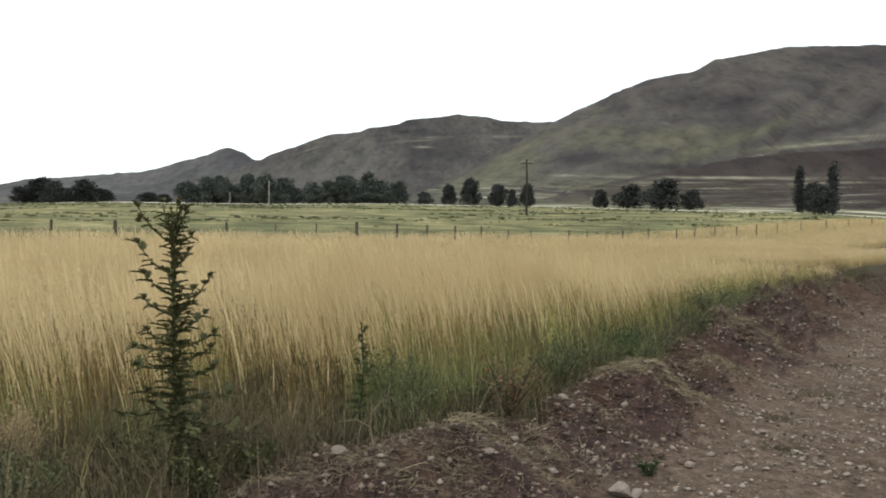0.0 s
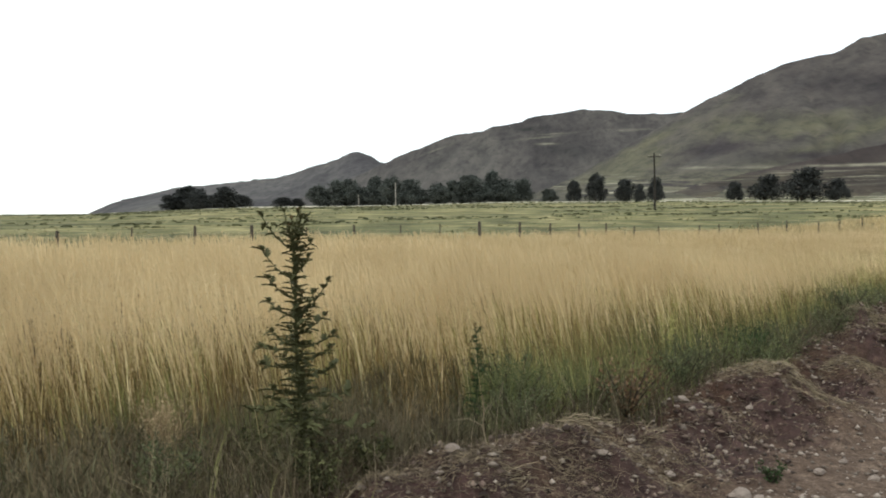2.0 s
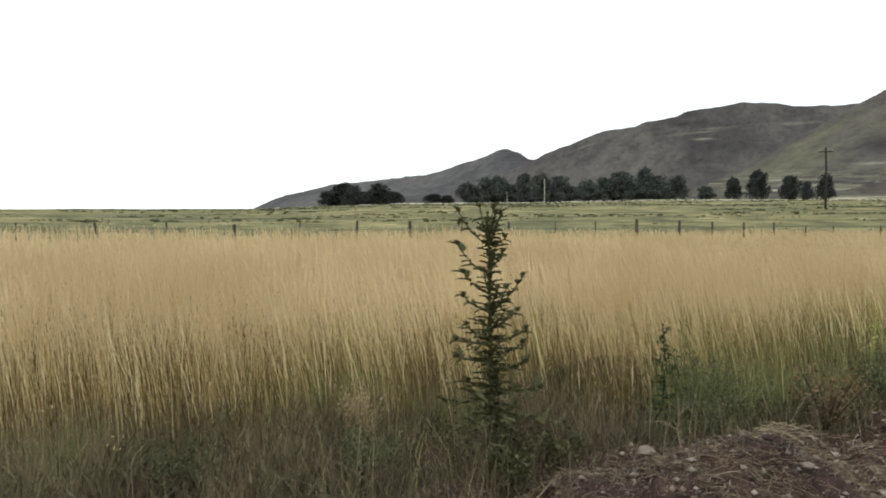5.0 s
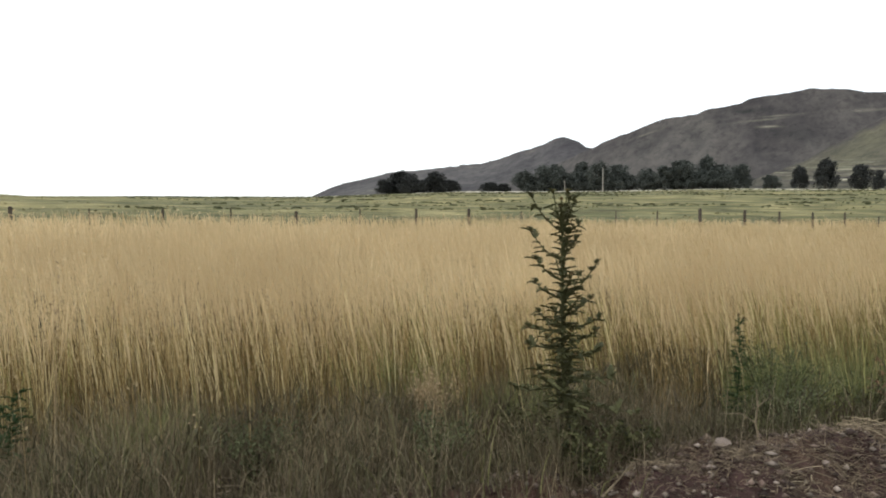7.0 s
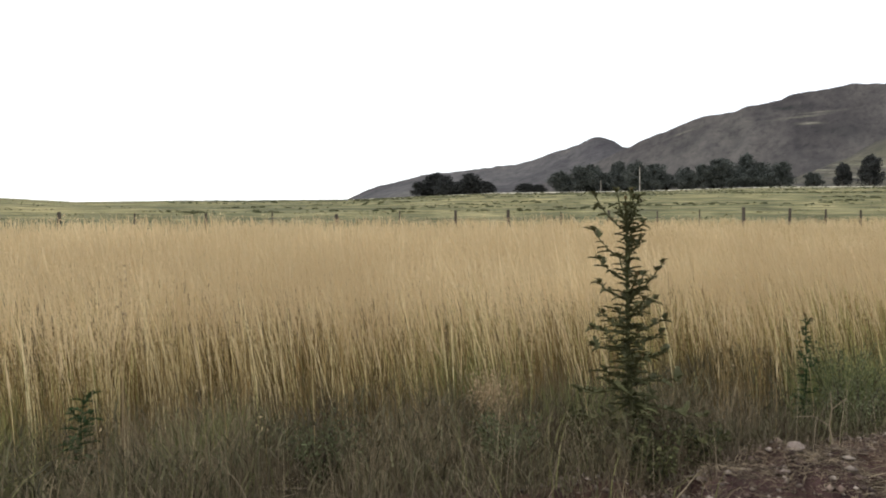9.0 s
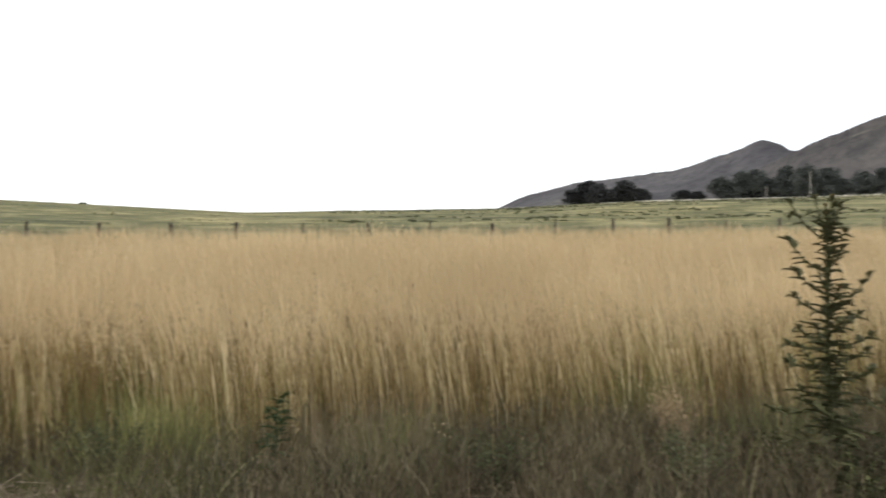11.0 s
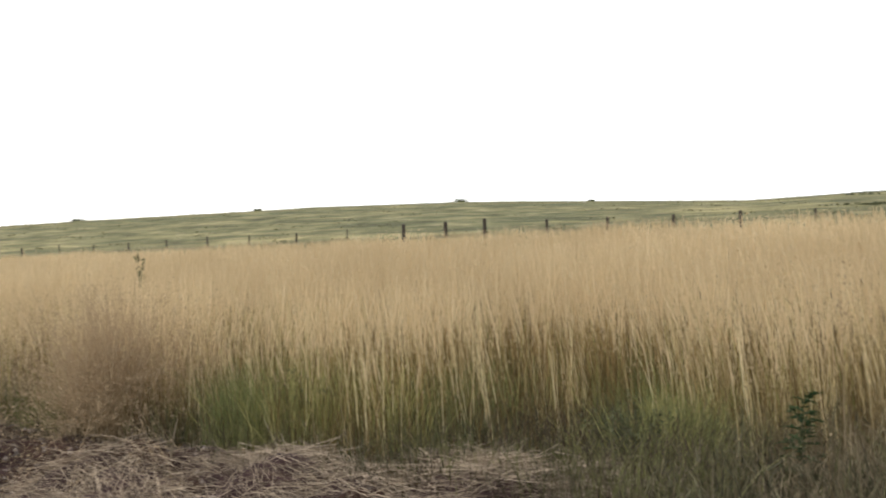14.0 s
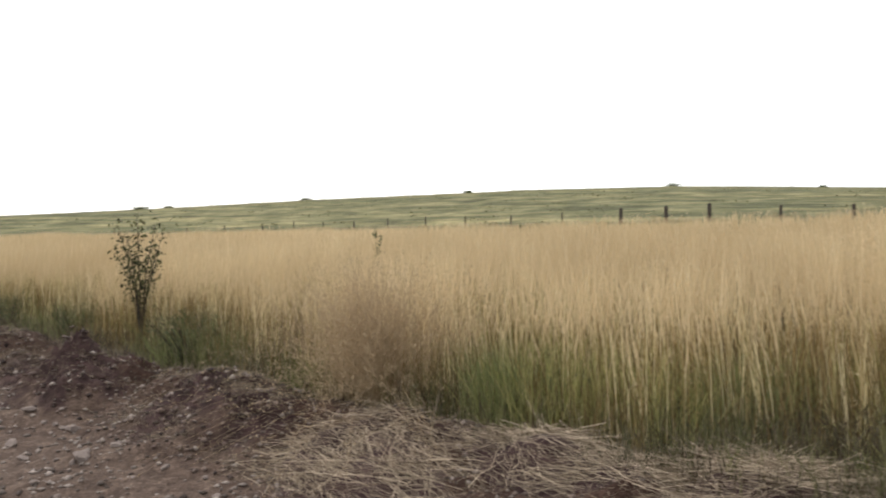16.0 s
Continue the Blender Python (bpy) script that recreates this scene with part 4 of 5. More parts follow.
def plant_trees():
    rng = random.Random(12)
    kinds = ((0.6, 0.0), (1.2, 0.5), (0.2, -0.4), (1.6, 0.2), (0.5, 0.9))
    dense = [tree_proto("dark dense tree in a row below the hills", k + 1, 9, 9, False, MAT["crown"], *kinds[k]) for k in range(5)]
    grey = [tree_proto("ragged tree tinted hazy grey-green in a row below the hills", k + 21, 9, 9, False, MAT["crown_hazed"], *kinds[k]) for k in range(5)]
    slim = tree_proto("tall narrow dark poplar standing in the pasture", 9, 14, 5.2, True, MAT["crown"])
    first = set()
    for rows, label in ((TREES, ""), (FILL, "bushy tree filling the row below the hills"), (LONE, "rounded dark tree standing alone in pale pasture"), (SLIM, "")):
        for i, (az, h, w) in enumerate(rows):
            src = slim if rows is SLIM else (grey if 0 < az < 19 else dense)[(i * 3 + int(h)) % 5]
            x, y, z = far_spot(az, 270 + rng.uniform(-12, 12))
            hh, ww = (14, 5.2) if src is slim else (9, 9)
            m = Matrix.LocRotScale((x, y, z - 0.3), Euler((0, 0, rng.uniform(0, 6.28))), None)
            if src in first:
                ob = copy_thing(src, m)
            else:
                ob = src
                first.add(src)
                ob.matrix_basis = m
            wide = 1.0 if src is slim else 1.3
            ob.scale = (w * wide / ww, w * wide / ww, h * 1.10 / hh)
            if label:
                tagged(ob, label)
    for src in (*dense, *grey):
        if src not in first:
            for ob in (*src.children_recursive, src):
                bpy.data.objects.remove(ob)


plant_trees()

# posts: place along the fence line, in metres
POSTS = [-58, -52, -47.5, -43, -39, -36, -33.5, -31, -28.5, -26, -23.6, -21.08, -18.55, -15.94, -14.1, -12.55, -10.19, -8.08, -5.9, -3.9, -1.8, 0.29, 2.32, 4.39, 6.49, 8.53, 10.52, 12.58, 14.56, 16.6,
         18.5, 20.58, 22.79, 24.63, 26.5, 28.33, 30.3, 32.2, 35.5, 37.3, 41, 44, 47.5, 50.07, 53, 56.5, 60, 64, 69, 75, 81, 88]
STOUT = {-15.94, -14.1, -12.55, 20.58}
THIN = {-18.55, -1.8, 2.32, 6.49, 12.58, 16.6, 18.5}


def build_fence():
    rng = random.Random(7)
    fence = new("fence")
    tagged(fence, "old post and wire fence behind the dry grass", "fence")
    tops = []
    for u in POSTS:
        s = FENCE + 5.2 / RT2
        x, y = (u - s) / RT2, (u + s) / RT2
        z = land_at(x, y)
        h = (1.33 if u in STOUT else 1.17 if u < 6 else 1.26 if u < 30 else 1.08) + rng.uniform(-0.06, 0.06)
        r = 0.075 if u in STOUT else 0.028 if u in THIN else rng.uniform(0.045, 0.065) if -16 < u < 30 else rng.uniform(0.03, 0.045)
        lean = Vector((rng.uniform(-0.03, 0.03), rng.uniform(-0.03, 0.03), 0))
        part("post", tube([(x, y, z - 0.2), Vector((x, y, z + h * 0.5)) + lean * 0.5, Vector((x, y, z + h)) + lean, Vector((x, y, z + h + 0.03)) + lean], [r, r * 0.96, r * 0.9, r * 0.5], 7), MAT["wood"], fence)
        tops.append((x, y, z))
    for level in (0.4, 0.75, 1.03):
        part("wire", tube([(x, y, z + level) for x, y, z in tops], [0.003] * len(tops), 4), MAT["wire"], fence)


build_fence()


def utility_pole(az, r, height, mat, label, arm=True):
    x, y, z = far_spot(az, r)
    pole = new("utility_pole")
    pole.location = (x, y, z)
    tagged(pole, label, "pole", "utility poles")
    part("post", tube([(0, 0, -0.5), (0, 0, height * 0.5), (-0.1, 0, height)], [0.16, 0.13, 0.10], 8), mat, pole)
    if arm:
        part("crossarm", tube([(-0.9, 0.12, height - 0.5), (0, 0.12, height - 0.5), (0.8, 0.12, height - 0.5)], [0.06, 0.07, 0.06], 6), mat, pole)
        for k in (-0.75, 0.0, 0.65):
            part("insulator", tube([(k, 0.12, height - 0.45), (k, 0.12, height - 0.32), (k, 0.12, height - 0.25)], [0.03, 0.05, 0.02], 6), MAT["pale_wood"], pole)


utility_pole(-6.06, 105, 7.4, MAT["dark_pole"], "dark wooden utility pole rising above the pasture")
utility_pole(12.6, 255, 7.6, MAT["pale_wood"], "pale utility pole before the dark tree row", False)
utility_pole(15.3, 258, 3.6, MAT["pale_wood"], "short pale pole before the dark tree row", False)


# ---- soil, stones and straw along the road's edge ----
def lump_mesh(name, seed, level=2, rough=0.35, flat=0.6, mat=None):
    """An uneven stone or clod of radius 1, sitting a little into the ground."""
    bm = bmesh.new()
    bmesh.ops.create_icosphere(bm, subdivisions=level, radius=1)
    off = Vector((seed * 7.3, seed * 3.1, seed * 1.7))
    rng = random.Random(seed)
    cuts = [(Vector((rng.gauss(0, 1), rng.gauss(0, 1), rng.gauss(0, 1))).normalized(), rng.uniform(0.55, 0.9)) for _ in range(11)]
    for v in bm.verts:
        d = v.co.normalized()
        k = 1 + rough * noise.noise(d * 1.3 + off) + rough * 0.6 * noise.noise(d * 3.1 + off) + (rough * (0.55 * noise.noise(d * 5 + off) + 0.45 * noise.noise(d * 11 + off)) if level > 2 else 0)
        for n, h in cuts:
            # broken faces
            if d.dot(n) * k > h:
                k = h / d.dot(n)
        v.co = d * k
        v.co.z *= flat
    me = bpy.data.meshes.new(name)
    bm.to_mesh(me)
    bm.free()
    me.materials.append(mat)
    return me


STONES = [lump_mesh("stone", s, 3, 0.3, 0.55, MAT["stone"]) for s in (1, 2, 3, 4, 5)]
CLODS = [lump_mesh("soil_clod", s, 3, 0.42, 0.66, MAT["clod"]) for s in (6, 7, 8, 9, 10)]


def put_lump(name, me, x, y, r, label, category, group, rng, sink=0.2, tall=1.0):
    ob = new(name, me)
    ob.matrix_world = Matrix.LocRotScale((x, y, land_at(x, y) + r * (0.55 - sink) * tall), Euler((rng.uniform(-.3, .3), rng.uniform(-.3, .3), rng.uniform(0, 6.28))),
                                         Vector((r * rng.uniform(0.8, 1.3), r * rng.uniform(0.7, 1.0), r * tall)))
    return tagged(ob, label, category, group)


def crumbs(nr, x, y, r, name, m, label, category):
    n = len(x)
    z = land(x, y) + r * 0.3
    oct_v = np.array([(1, 0, 0), (0, 1, 0), (-1, 0, 0), (0, -1, 0), (0, 0, .7), (0, 0, -.7)])
    v = (oct_v[None] * nr.uniform(0.6, 1.3, (n, 6, 1))) * r[:, None, None] * nr.uniform(0.7, 1.4, (n, 1, 3)) + np.stack([x, y, z], -1)[:, None]
    f = np.array([(0, 1, 4), (1, 2, 4), (2, 3, 4), (3, 0, 4), (1, 0, 5), (2, 1, 5), (3, 2, 5), (0, 3, 5)])[None] + (np.arange(n) * 6)[:, None, None]
    tagged(new(name, np_mesh(name, v.reshape(-1, 3), f.reshape(-1, 3), [m])), label, category, kind="stuff")


def scatter_lumps():
    rng = random.Random(21)
    nr = np.random.RandomState(22)
    # the stones that stand out
    for x, y, r in ((-0.59, 4.51, 0.060), (-0.62, 4.30, 0.030), (1.74, 5.41, 0.042), (-4.97, 0.20, 0.030), (1.2, 4.75, 0.05), (2.05, 5.35, 0.038), (0.30, 4.9, 0.045), (1.0, 6.35, 0.05), (-6.19, -2.94, 0.075), (-6.92, -3.31, 0.06), (-7.39, -3.88, 0.055), (-6.6, -3.62, 0.05), (-7.15, -3.55, 0.035), (1.51, 6.40, 0.045), (1.12, 4.78, 0.085), (0.75, 5.15, 0.04), (-0.05, 4.30, 0.04), (2.6, 6.3, 0.05)):
        put_lump("stone", STONES[rng.randrange(5)], x, y, r, "pale flat stone lying on the dug soil", "stone", "stones on the road's edge", rng)
    for i in range(250):
        u = (rng.uniform(-9.5, -5), rng.uniform(2.5, 9), rng.uniform(-11, 15))[i % 3]
        a = rng.uniform(-1.9, -0.3) if i % 3 < 2 else rng.uniform(-3.2, 0.15) if u > 2 or u < -3 else rng.uniform(-1.5, -0.2)
        s = a + float(edge_bend(np.array(u)))
        x, y = (u - s - 5.2 / RT2) / RT2, (u + s + 5.2 / RT2) / RT2
        if math.hypot(x, y) < 2.5 or (1.2 < u < 3.9 and i % 5):
            continue
        put_lump("stone", STONES[rng.randrange(5)], x, y, 0.010 + 0.028 * rng.random() ** 2.4, "small pale grey-brown stone on the stony soil", "stone", "stones on the road's edge", rng)
    # clods turned up by the grader
    for i in range(230):
        u = rng.uniform(-11, 15)
        a = rng.gauss(-0.2, 0.30)
        s = a + float(edge_bend(np.array(u)))
        x, y = (u - s - 5.2 / RT2) / RT2, (u + s + 5.2 / RT2) / RT2
        if 1.2 < u < 3.9 and i % 3:
            continue
        put_lump("soil_clod", CLODS[rng.randrange(5)], x, y, 0.018 + 0.07 * rng.random() ** 2.6, "crumbly clod of reddish brown soil", "soil clod", "clods on the bank", rng, 0.3, 0.8)
    # crumbs of soil on the bank
    n = 15000
    x, y, a, u = strewn(nr, n, -1.05, 0.5, -13, 17)
    r = 0.004 + 0.024 * nr.uniform(0, 1, n) ** 4
    crumbs(nr, x, y, r, "soil_crumbs", plant_material("soil_crumb", (0.016, 0.010, 0.009), (0.235, 0.175, 0.14), 0.0), "crumbled reddish brown soil along the bank", "soil")
    # crumbled lumps on the piles
    x = np.concatenate([p[0] + nr.normal(0, p[2] * 0.5, int(1100 * p[2] ** 2)) for p in PILES])
    y = np.concatenate([p[1] + nr.normal(0, p[2] * 0.5, int(1100 * p[2] ** 2)) for p in PILES])
    crumbs(nr, x, y, 0.005 + 0.030 * nr.uniform(0, 1, len(x)) ** 4, "pile_crumbs", plant_material("pile_crumb", (0.014, 0.009, 0.008), (0.15, 0.105, 0.085), 0.0), "dark reddish lumps of soil on the dug piles", "soil")
    # gravel
    n = 60000
    x, y, a, u = strewn(nr, n, -4.0, 0.2, -13, 17)
    keep = (np.hypot(x, y) > 2.2) & (nr.uniform(-1, 0.6, n) < waves(x / 0.8, y / 0.8, 71))
    x, y = x[keep], y[keep]
    n = len(x)
    r = 0.003 + 0.024 * nr.uniform(0, 1, n) ** 3.1
    crumbs(nr, x, y, r, "gravel", plant_material("gravel_chips", (0.040, 0.028, 0.022), (0.33, 0.275, 0.23), 0.0), "loose pale gravel scattered on the dirt road", "gravel")


def strands(cx, cy, cz, length, ang, tilt, width, rng, sag=0.1):
    """Lying stalks: thin bent strips with a given heading and tilt."""
    n = len(cx)
    out = np.empty((n, 4, 2, 3), np.float32)
    bend = rng.normal(0, 0.25, n)
    roll = rng.uniform(-1.2, 1.2, n)
    for k, f in enumerate(np.linspace(-0.5, 0.5, 4)):
        h = ang + bend * f
        px, py = cx + np.cos(h) * np.cos(tilt) * length * f, cy + np.sin(h) * np.cos(tilt) * length * f
        pz = cz + np.sin(tilt) * length * f - sag * length * (f * 2) ** 2
        wx, wy, wz = -np.sin(h) * np.cos(roll) * width / 2, np.cos(h) * np.cos(roll) * width / 2, np.sin(roll) * width / 2
        out[:, k, 0], out[:, k, 1] = np.stack([px - wx, py - wy, pz - wz], -1), np.stack([px + wx, py + wy, pz + wz], -1)
    b = (np.arange(n) * 8)[:, None, None]
    q = np.array([[0, 1, 3, 2], [2, 3, 5, 4], [4, 5, 7, 6]])[None]
    return out.reshape(-1, 3), (b + q).reshape(-1, 4)


def straw_heap(x, y, rx, ry, rz, height, count, label, seed):
    nr = np.random.RandomState(seed)
    thing = new("straw_heap")
    thing.location = (x, y, land_at(x, y))
    tagged(thing, label, "straw heap", "straw heaps on the bank")
    z0 = land_at(x, y)
    rr, tt = np.meshgrid(np.linspace(0, 1, 14), np.linspace(0, 2 * np.pi, 40, endpoint=False), indexing="ij")
    c, s = math.cos(rz), math.sin(rz)

    def place(r, t):
        lx, ly = r * np.cos(t) * rx, r * np.sin(t) * ry
        gx, gy = c * lx - s * ly, s * lx + c * ly
        top = land(gx + x, gy + y) - z0 + height * np.clip(1 - r ** 2, -0.03, 1) * (1 + 0.25 * waves(gx / 0.4, gy / 0.4, seed)) - 0.02
        return gx, gy, top

    gx, gy, gz = place(rr, tt)
    part("mound", np_mesh("mound", np.stack([gx, gy, gz], -1).reshape(-1, 3), grid_faces(14, 40, True)[:, ::-1], [MAT["fresh_soil"]], flat=False), None, thing, "dark litter under the straw")
    count = int(count * 1.45)
    t = nr.uniform(0, 6.28, count)
    r = 0.86 * np.sqrt(nr.uniform(0, 1, count)) * (1.05 + 0.28 * np.sin(3 * t + seed) + 0.15 * np.sin(7 * t + 2 * seed)) + np.abs(nr.normal(0, 0.12, count))
    gx, gy, gz = place(r, t)
    head = rz + 0.5 * waves(gx / 0.5, gy / 0.5, seed + 3) + nr.normal(0, 0.5, count)
    v, f = strands(gx, gy, gz + nr.uniform(0.0, 0.06, count), 0.08 + 0.52 * nr.uniform(0, 1, count) ** 1.5, head, nr.normal(0, 0.22, count), nr.uniform(0.0016, 0.0036, count), nr, 0.03)
    dull = nr.uniform(0, 1, count) < 0.5
    q = f.reshape(count, 3, 4)
    part("loose_straw", joined("loose_straw", [(v, np.concatenate([q[~dull].reshape(-1, 4), q[dull].reshape(-1, 4)]), 0)], [MAT["straw"], MAT["litter"]]), None, thing)["kind"] = "stuff"
    me = thing.children[-1].data
    index = np.zeros(len(me.polygons), np.int32)
    index[int((~dull).sum()) * 3:] = 1
    me.polygons.foreach_set("material_index", index)


def dry_litter():
    nr = np.random.RandomState(31)
    pieces = []
    x, y, a, u = strewn(nr, 46000, -0.95, 0.9, -13, 18, True)
    keep = nr.uniform(-1, 0.9, len(x)) - 0.6 * smooth(-2, -4, u) < waves(x / 0.7, y / 0.7, 81)
    x, y, a = x[keep], y[keep], a[keep]
    n = len(x)
    pieces.append((*strands(x, y, land(x, y) + nr.uniform(0.005, 0.05, n), 0.03 + 0.19 * nr.uniform(0, 1, n) ** 2, nr.uniform(0, 6.28, n), nr.normal(0, 0.4, n), nr.uniform(0.0014, 0.0032, n), nr, 0.05), 1))
    # dead grass caught on the piles of soil
    px = np.concatenate([p[0] + nr.normal(0, p[2] * 0.55, 300) for p in PILES])
    py = np.concatenate([p[1] + nr.normal(0, p[2] * 0.55, 300) for p in PILES])
    n = len(px)
    pieces.append((*strands(px, py, land(px, py) + nr.uniform(0.0, 0.05, n), 0.04 + 0.17 * nr.uniform(0, 1, n) ** 2, nr.normal(0.9, 0.9, n), nr.normal(0, 0.4, n), nr.uniform(0.0014, 0.003, n), nr, 0.08), 1))
    # turf thrown up with the largest lumps, matted over their tops
    for cx, cy, cr, n in ((1.90, 6.95, 0.40, 2400), (3.75, 9.90, 0.52, 1900), (-7.35, -2.05, 0.45, 700), (2.97, 8.35, 0.34, 700)):
        px, py = cx + nr.normal(0, cr * 0.5, n), cy + nr.normal(0, cr * 0.42, n)
        pieces.append((*strands(px, py, land(px, py) + nr.uniform(0.0, 0.035, n), nr.uniform(0.05, 0.30, n), nr.normal(-0.5, 0.35, n), nr.normal(0, 0.2, n), nr.uniform(0.0015, 0.0036, n), nr, 0.16), 2))
    # dark roots and fibres matted over the low mound
    for cx, cy, cr, n in ((-0.45, 4.40, 0.30, 1300), (0.10, 4.72, 0.28, 1100), (-0.95, 4.20, 0.28, 800), (0.65, 5.25, 0.32, 900)):
        px, py = cx + nr.normal(0, cr * 0.6, n), cy + nr.normal(0, cr * 0.5, n)
        pieces.append((*strands(px, py, land(px, py) + nr.uniform(0.0, 0.03, n), 0.03 + 0.16 * nr.uniform(0, 1, n) ** 2, nr.uniform(0, 6.28, n), nr.normal(0, 0.3, n), nr.uniform(0.0012, 0.0028, n), nr, 0.10), 1))
    # short dead turf on the turned soil
    x, y, a, u = strewn(nr, 26000, -0.8, 0.5, -13, 18, True)
    keep = nr.uniform(-0.5, 1.3, len(x)) < waves(x / 0.4, y / 0.4, 83)
    x, y = x[keep], y[keep]
    n = len(x)
    pieces.append((*ribbons(x, y, land(x, y) - 0.01, nr.uniform(0.03, 0.13, n), nr.uniform(0.002, 0.0045, n), nr.normal(0, 0.9, n), nr.normal(0, 0.9, n), 3, 0.3, nr), 1))
    # broken dry stalks standing among the weeds
    x, y, a, u = strewn(nr, 21000, 0.0, 1.9, -18, 20, True)
    keep = nr.uniform(-1, 1.0, len(x)) < waves(x / 0.5, y / 0.5, 82)
    x, y = x[keep], y[keep]
    n = len(x)
    pieces.append((*ribbons(x, y, land(x, y) - 0.02, nr.uniform(0.12, 0.45, n), nr.uniform(0.002, 0.0042, n), nr.normal(-0.1, 0.38, n), nr.normal(0, 0.38, n), 4, 0.4, nr), 2))
    # fine dry weeds, bent all ways, before the tall stand
    x, y, a, u = strewn(nr, 34000, 0.35, 2.1, -3.6, 3.2, True)
    keep = (nr.uniform(-1.3, 1.1, len(x)) < waves(x / 0.7, y / 0.7, 84)) & (nr.uniform(0, 1, len(x)) < smooth(0.1, 0.9, a) * smooth(-1.8, -0.9, u))
    x, y = x[keep], y[keep]
    n = len(x)
    pieces.append((*ribbons(x, y, land(x, y) - 0.02, nr.uniform(0.12, 0.48, n), nr.uniform(0.002, 0.0045, n), nr.normal(-0.12, 0.42, n), nr.normal(0, 0.42, n), 3, 0.4, nr), 3))
    tagged(new("dry_litter", joined("dry_litter", pieces, [MAT["straw"], MAT["litter"], MAT["turf"], MAT["dry_stem"]])), "broken dry grass stalks littering the soil bank", "litter", kind="stuff")


def leafy(nr, pts, size, spread):
    """Small pointed leaves round the given points."""
    n = len(pts)
    p = pts + nr.normal(0, spread, (n, 3))
    s = size * nr.uniform(0.6, 1.4, n)
    u = nr.normal(0, 1, (n, 3)) + [0, 0, 0.5]
    u /= np.linalg.norm(u, axis=1)[:, None]
    w = np.cross(u, nr.normal(0, 1, (n, 3)))
    w /= np.linalg.norm(w, axis=1)[:, None]
    v = np.stack([p, p + u * s[:, None] * 0.5 + w * s[:, None] * 0.28, p + u * s[:, None], p + u * s[:, None] * 0.5 - w * s[:, None] * 0.28], 1)
    return v.reshape(-1, 3), np.arange(4 * n).reshape(-1, 4)


def bush(name, x, y, height, width, stems, leaves, size, mat, label, category, seed, vase=0.5, bare=0.25, thick=0.008):
    """Several stems from one root, each with its own leaves."""
    rng, nr = random.Random(seed), np.random.RandomState(seed)
    thing = new(name)
    thing.location = (x, y, land_at(x, y) - 0.02)
    tagged(thing, label, category)
    for i in range(stems):
        ang = i * 2.399 + rng.uniform(-0.3, 0.3)
        out = width * 0.5 * rng.uniform(0.35, 1.0)
        h = height * rng.uniform(0.72, 1.0) * (1 - 0.25 * out / width)
        pts = [Vector((math.cos(ang) * out * f ** (1 / max(vase, 0.2)), math.sin(ang) * out * f ** (1 / max(vase, 0.2)), h * f)) for f in (0, 0.25, 0.5, 0.75, 1.0)]
        st = part("stem", tube(pts, [thick * (1 - 0.2 * k) for k in range(5)], 5), MAT["bark"] if thick > 0.005 else mat, thing)
        f = nr.uniform(bare, 1.03, leaves)
        at = np.array([np.interp(f, [0, 0.25, 0.5, 0.75, 1.0], [p[k] for p in pts]) for k in range(3)]).T
        v, fc = leafy(nr, at, size, width * 0.06)
        part("foliage", joined("foliage", [(v, fc, 0)], [mat]), None, st)
    return thing


def feathery_weed(x, y, height, width, label, seed, mat, count=420):
    """A bunch of fine dry stems that fan out into seed sprays."""
    nr = np.random.RandomState(seed)
    thing = new("dry_weed")
    thing.location = (x, y, land_at(x, y) - 0.02)
    tagged(thing, label, "weed", "dry weeds in the grass")
    n = count
    ang, lean = nr.uniform(0, 6.28, n), np.abs(nr.normal(0, 0.5, n)) * width / height
    lx, ly = np.cos(ang) * lean, np.sin(ang) * lean
    h = height * nr.uniform(0.55, 1.0, n)
    px, py = nr.normal(0, 0.07 * width, n), nr.normal(0, 0.07 * width, n)
    part("stem_spray", joined("stem_spray", [(*ribbons(px, py, np.zeros(n), h, np.full(n, 0.004), lx, ly, 5, 0.4, nr, 1.6), 0)], [mat]), None, thing)["kind"] = "stuff"
    k = 12
    f = nr.uniform(0.35, 1.02, n * k)
    i = np.repeat(np.arange(n), k)
    at = np.stack([px[i] + lx[i] * h[i] * f ** 1.6, py[i] + ly[i] * h[i] * f ** 1.6, h[i] * f * (1 - 0.35 * lean[i] ** 2 * f)], -1)
    v, fc = leafy(nr, at, 0.016, 0.02)
    part("seed_spray", joined("seed_spray", [(v, fc, 0)], [mat]), None, thing)


def grass_tuft(x, y, height, width, count, label, seed, mat):
    """A clump of fresh green grass."""
    nr = np.random.RandomState(seed)
    thing = new("grass_tuft")
    thing.location = (x, y, land_at(x, y) - 0.02)
    tagged(thing, label, "grass tuft", "fresh green tufts")
    for k in range(7):
        # each bunch of blades springs from its own crown
        m = count // 7
        px, py = nr.normal(0, width * 0.2) + nr.normal(0, width * 0.17, m), nr.normal(0, width * 0.2) + nr.normal(0, width * 0.17, m)
        pz = land(px + x, py + y) - land_at(x, y)
        v, f = ribbons(px, py, pz, height * nr.uniform(0.45, 1.0, m), nr.uniform(0.004, 0.010, m), px / height * 0.6 + nr.normal(0, 0.18, m), py / height * 0.6 + nr.normal(0, 0.18, m), 4, 0.1, nr)
        part("foliage", joined("foliage", [(v, f, 0)], [mat]), None, thing)


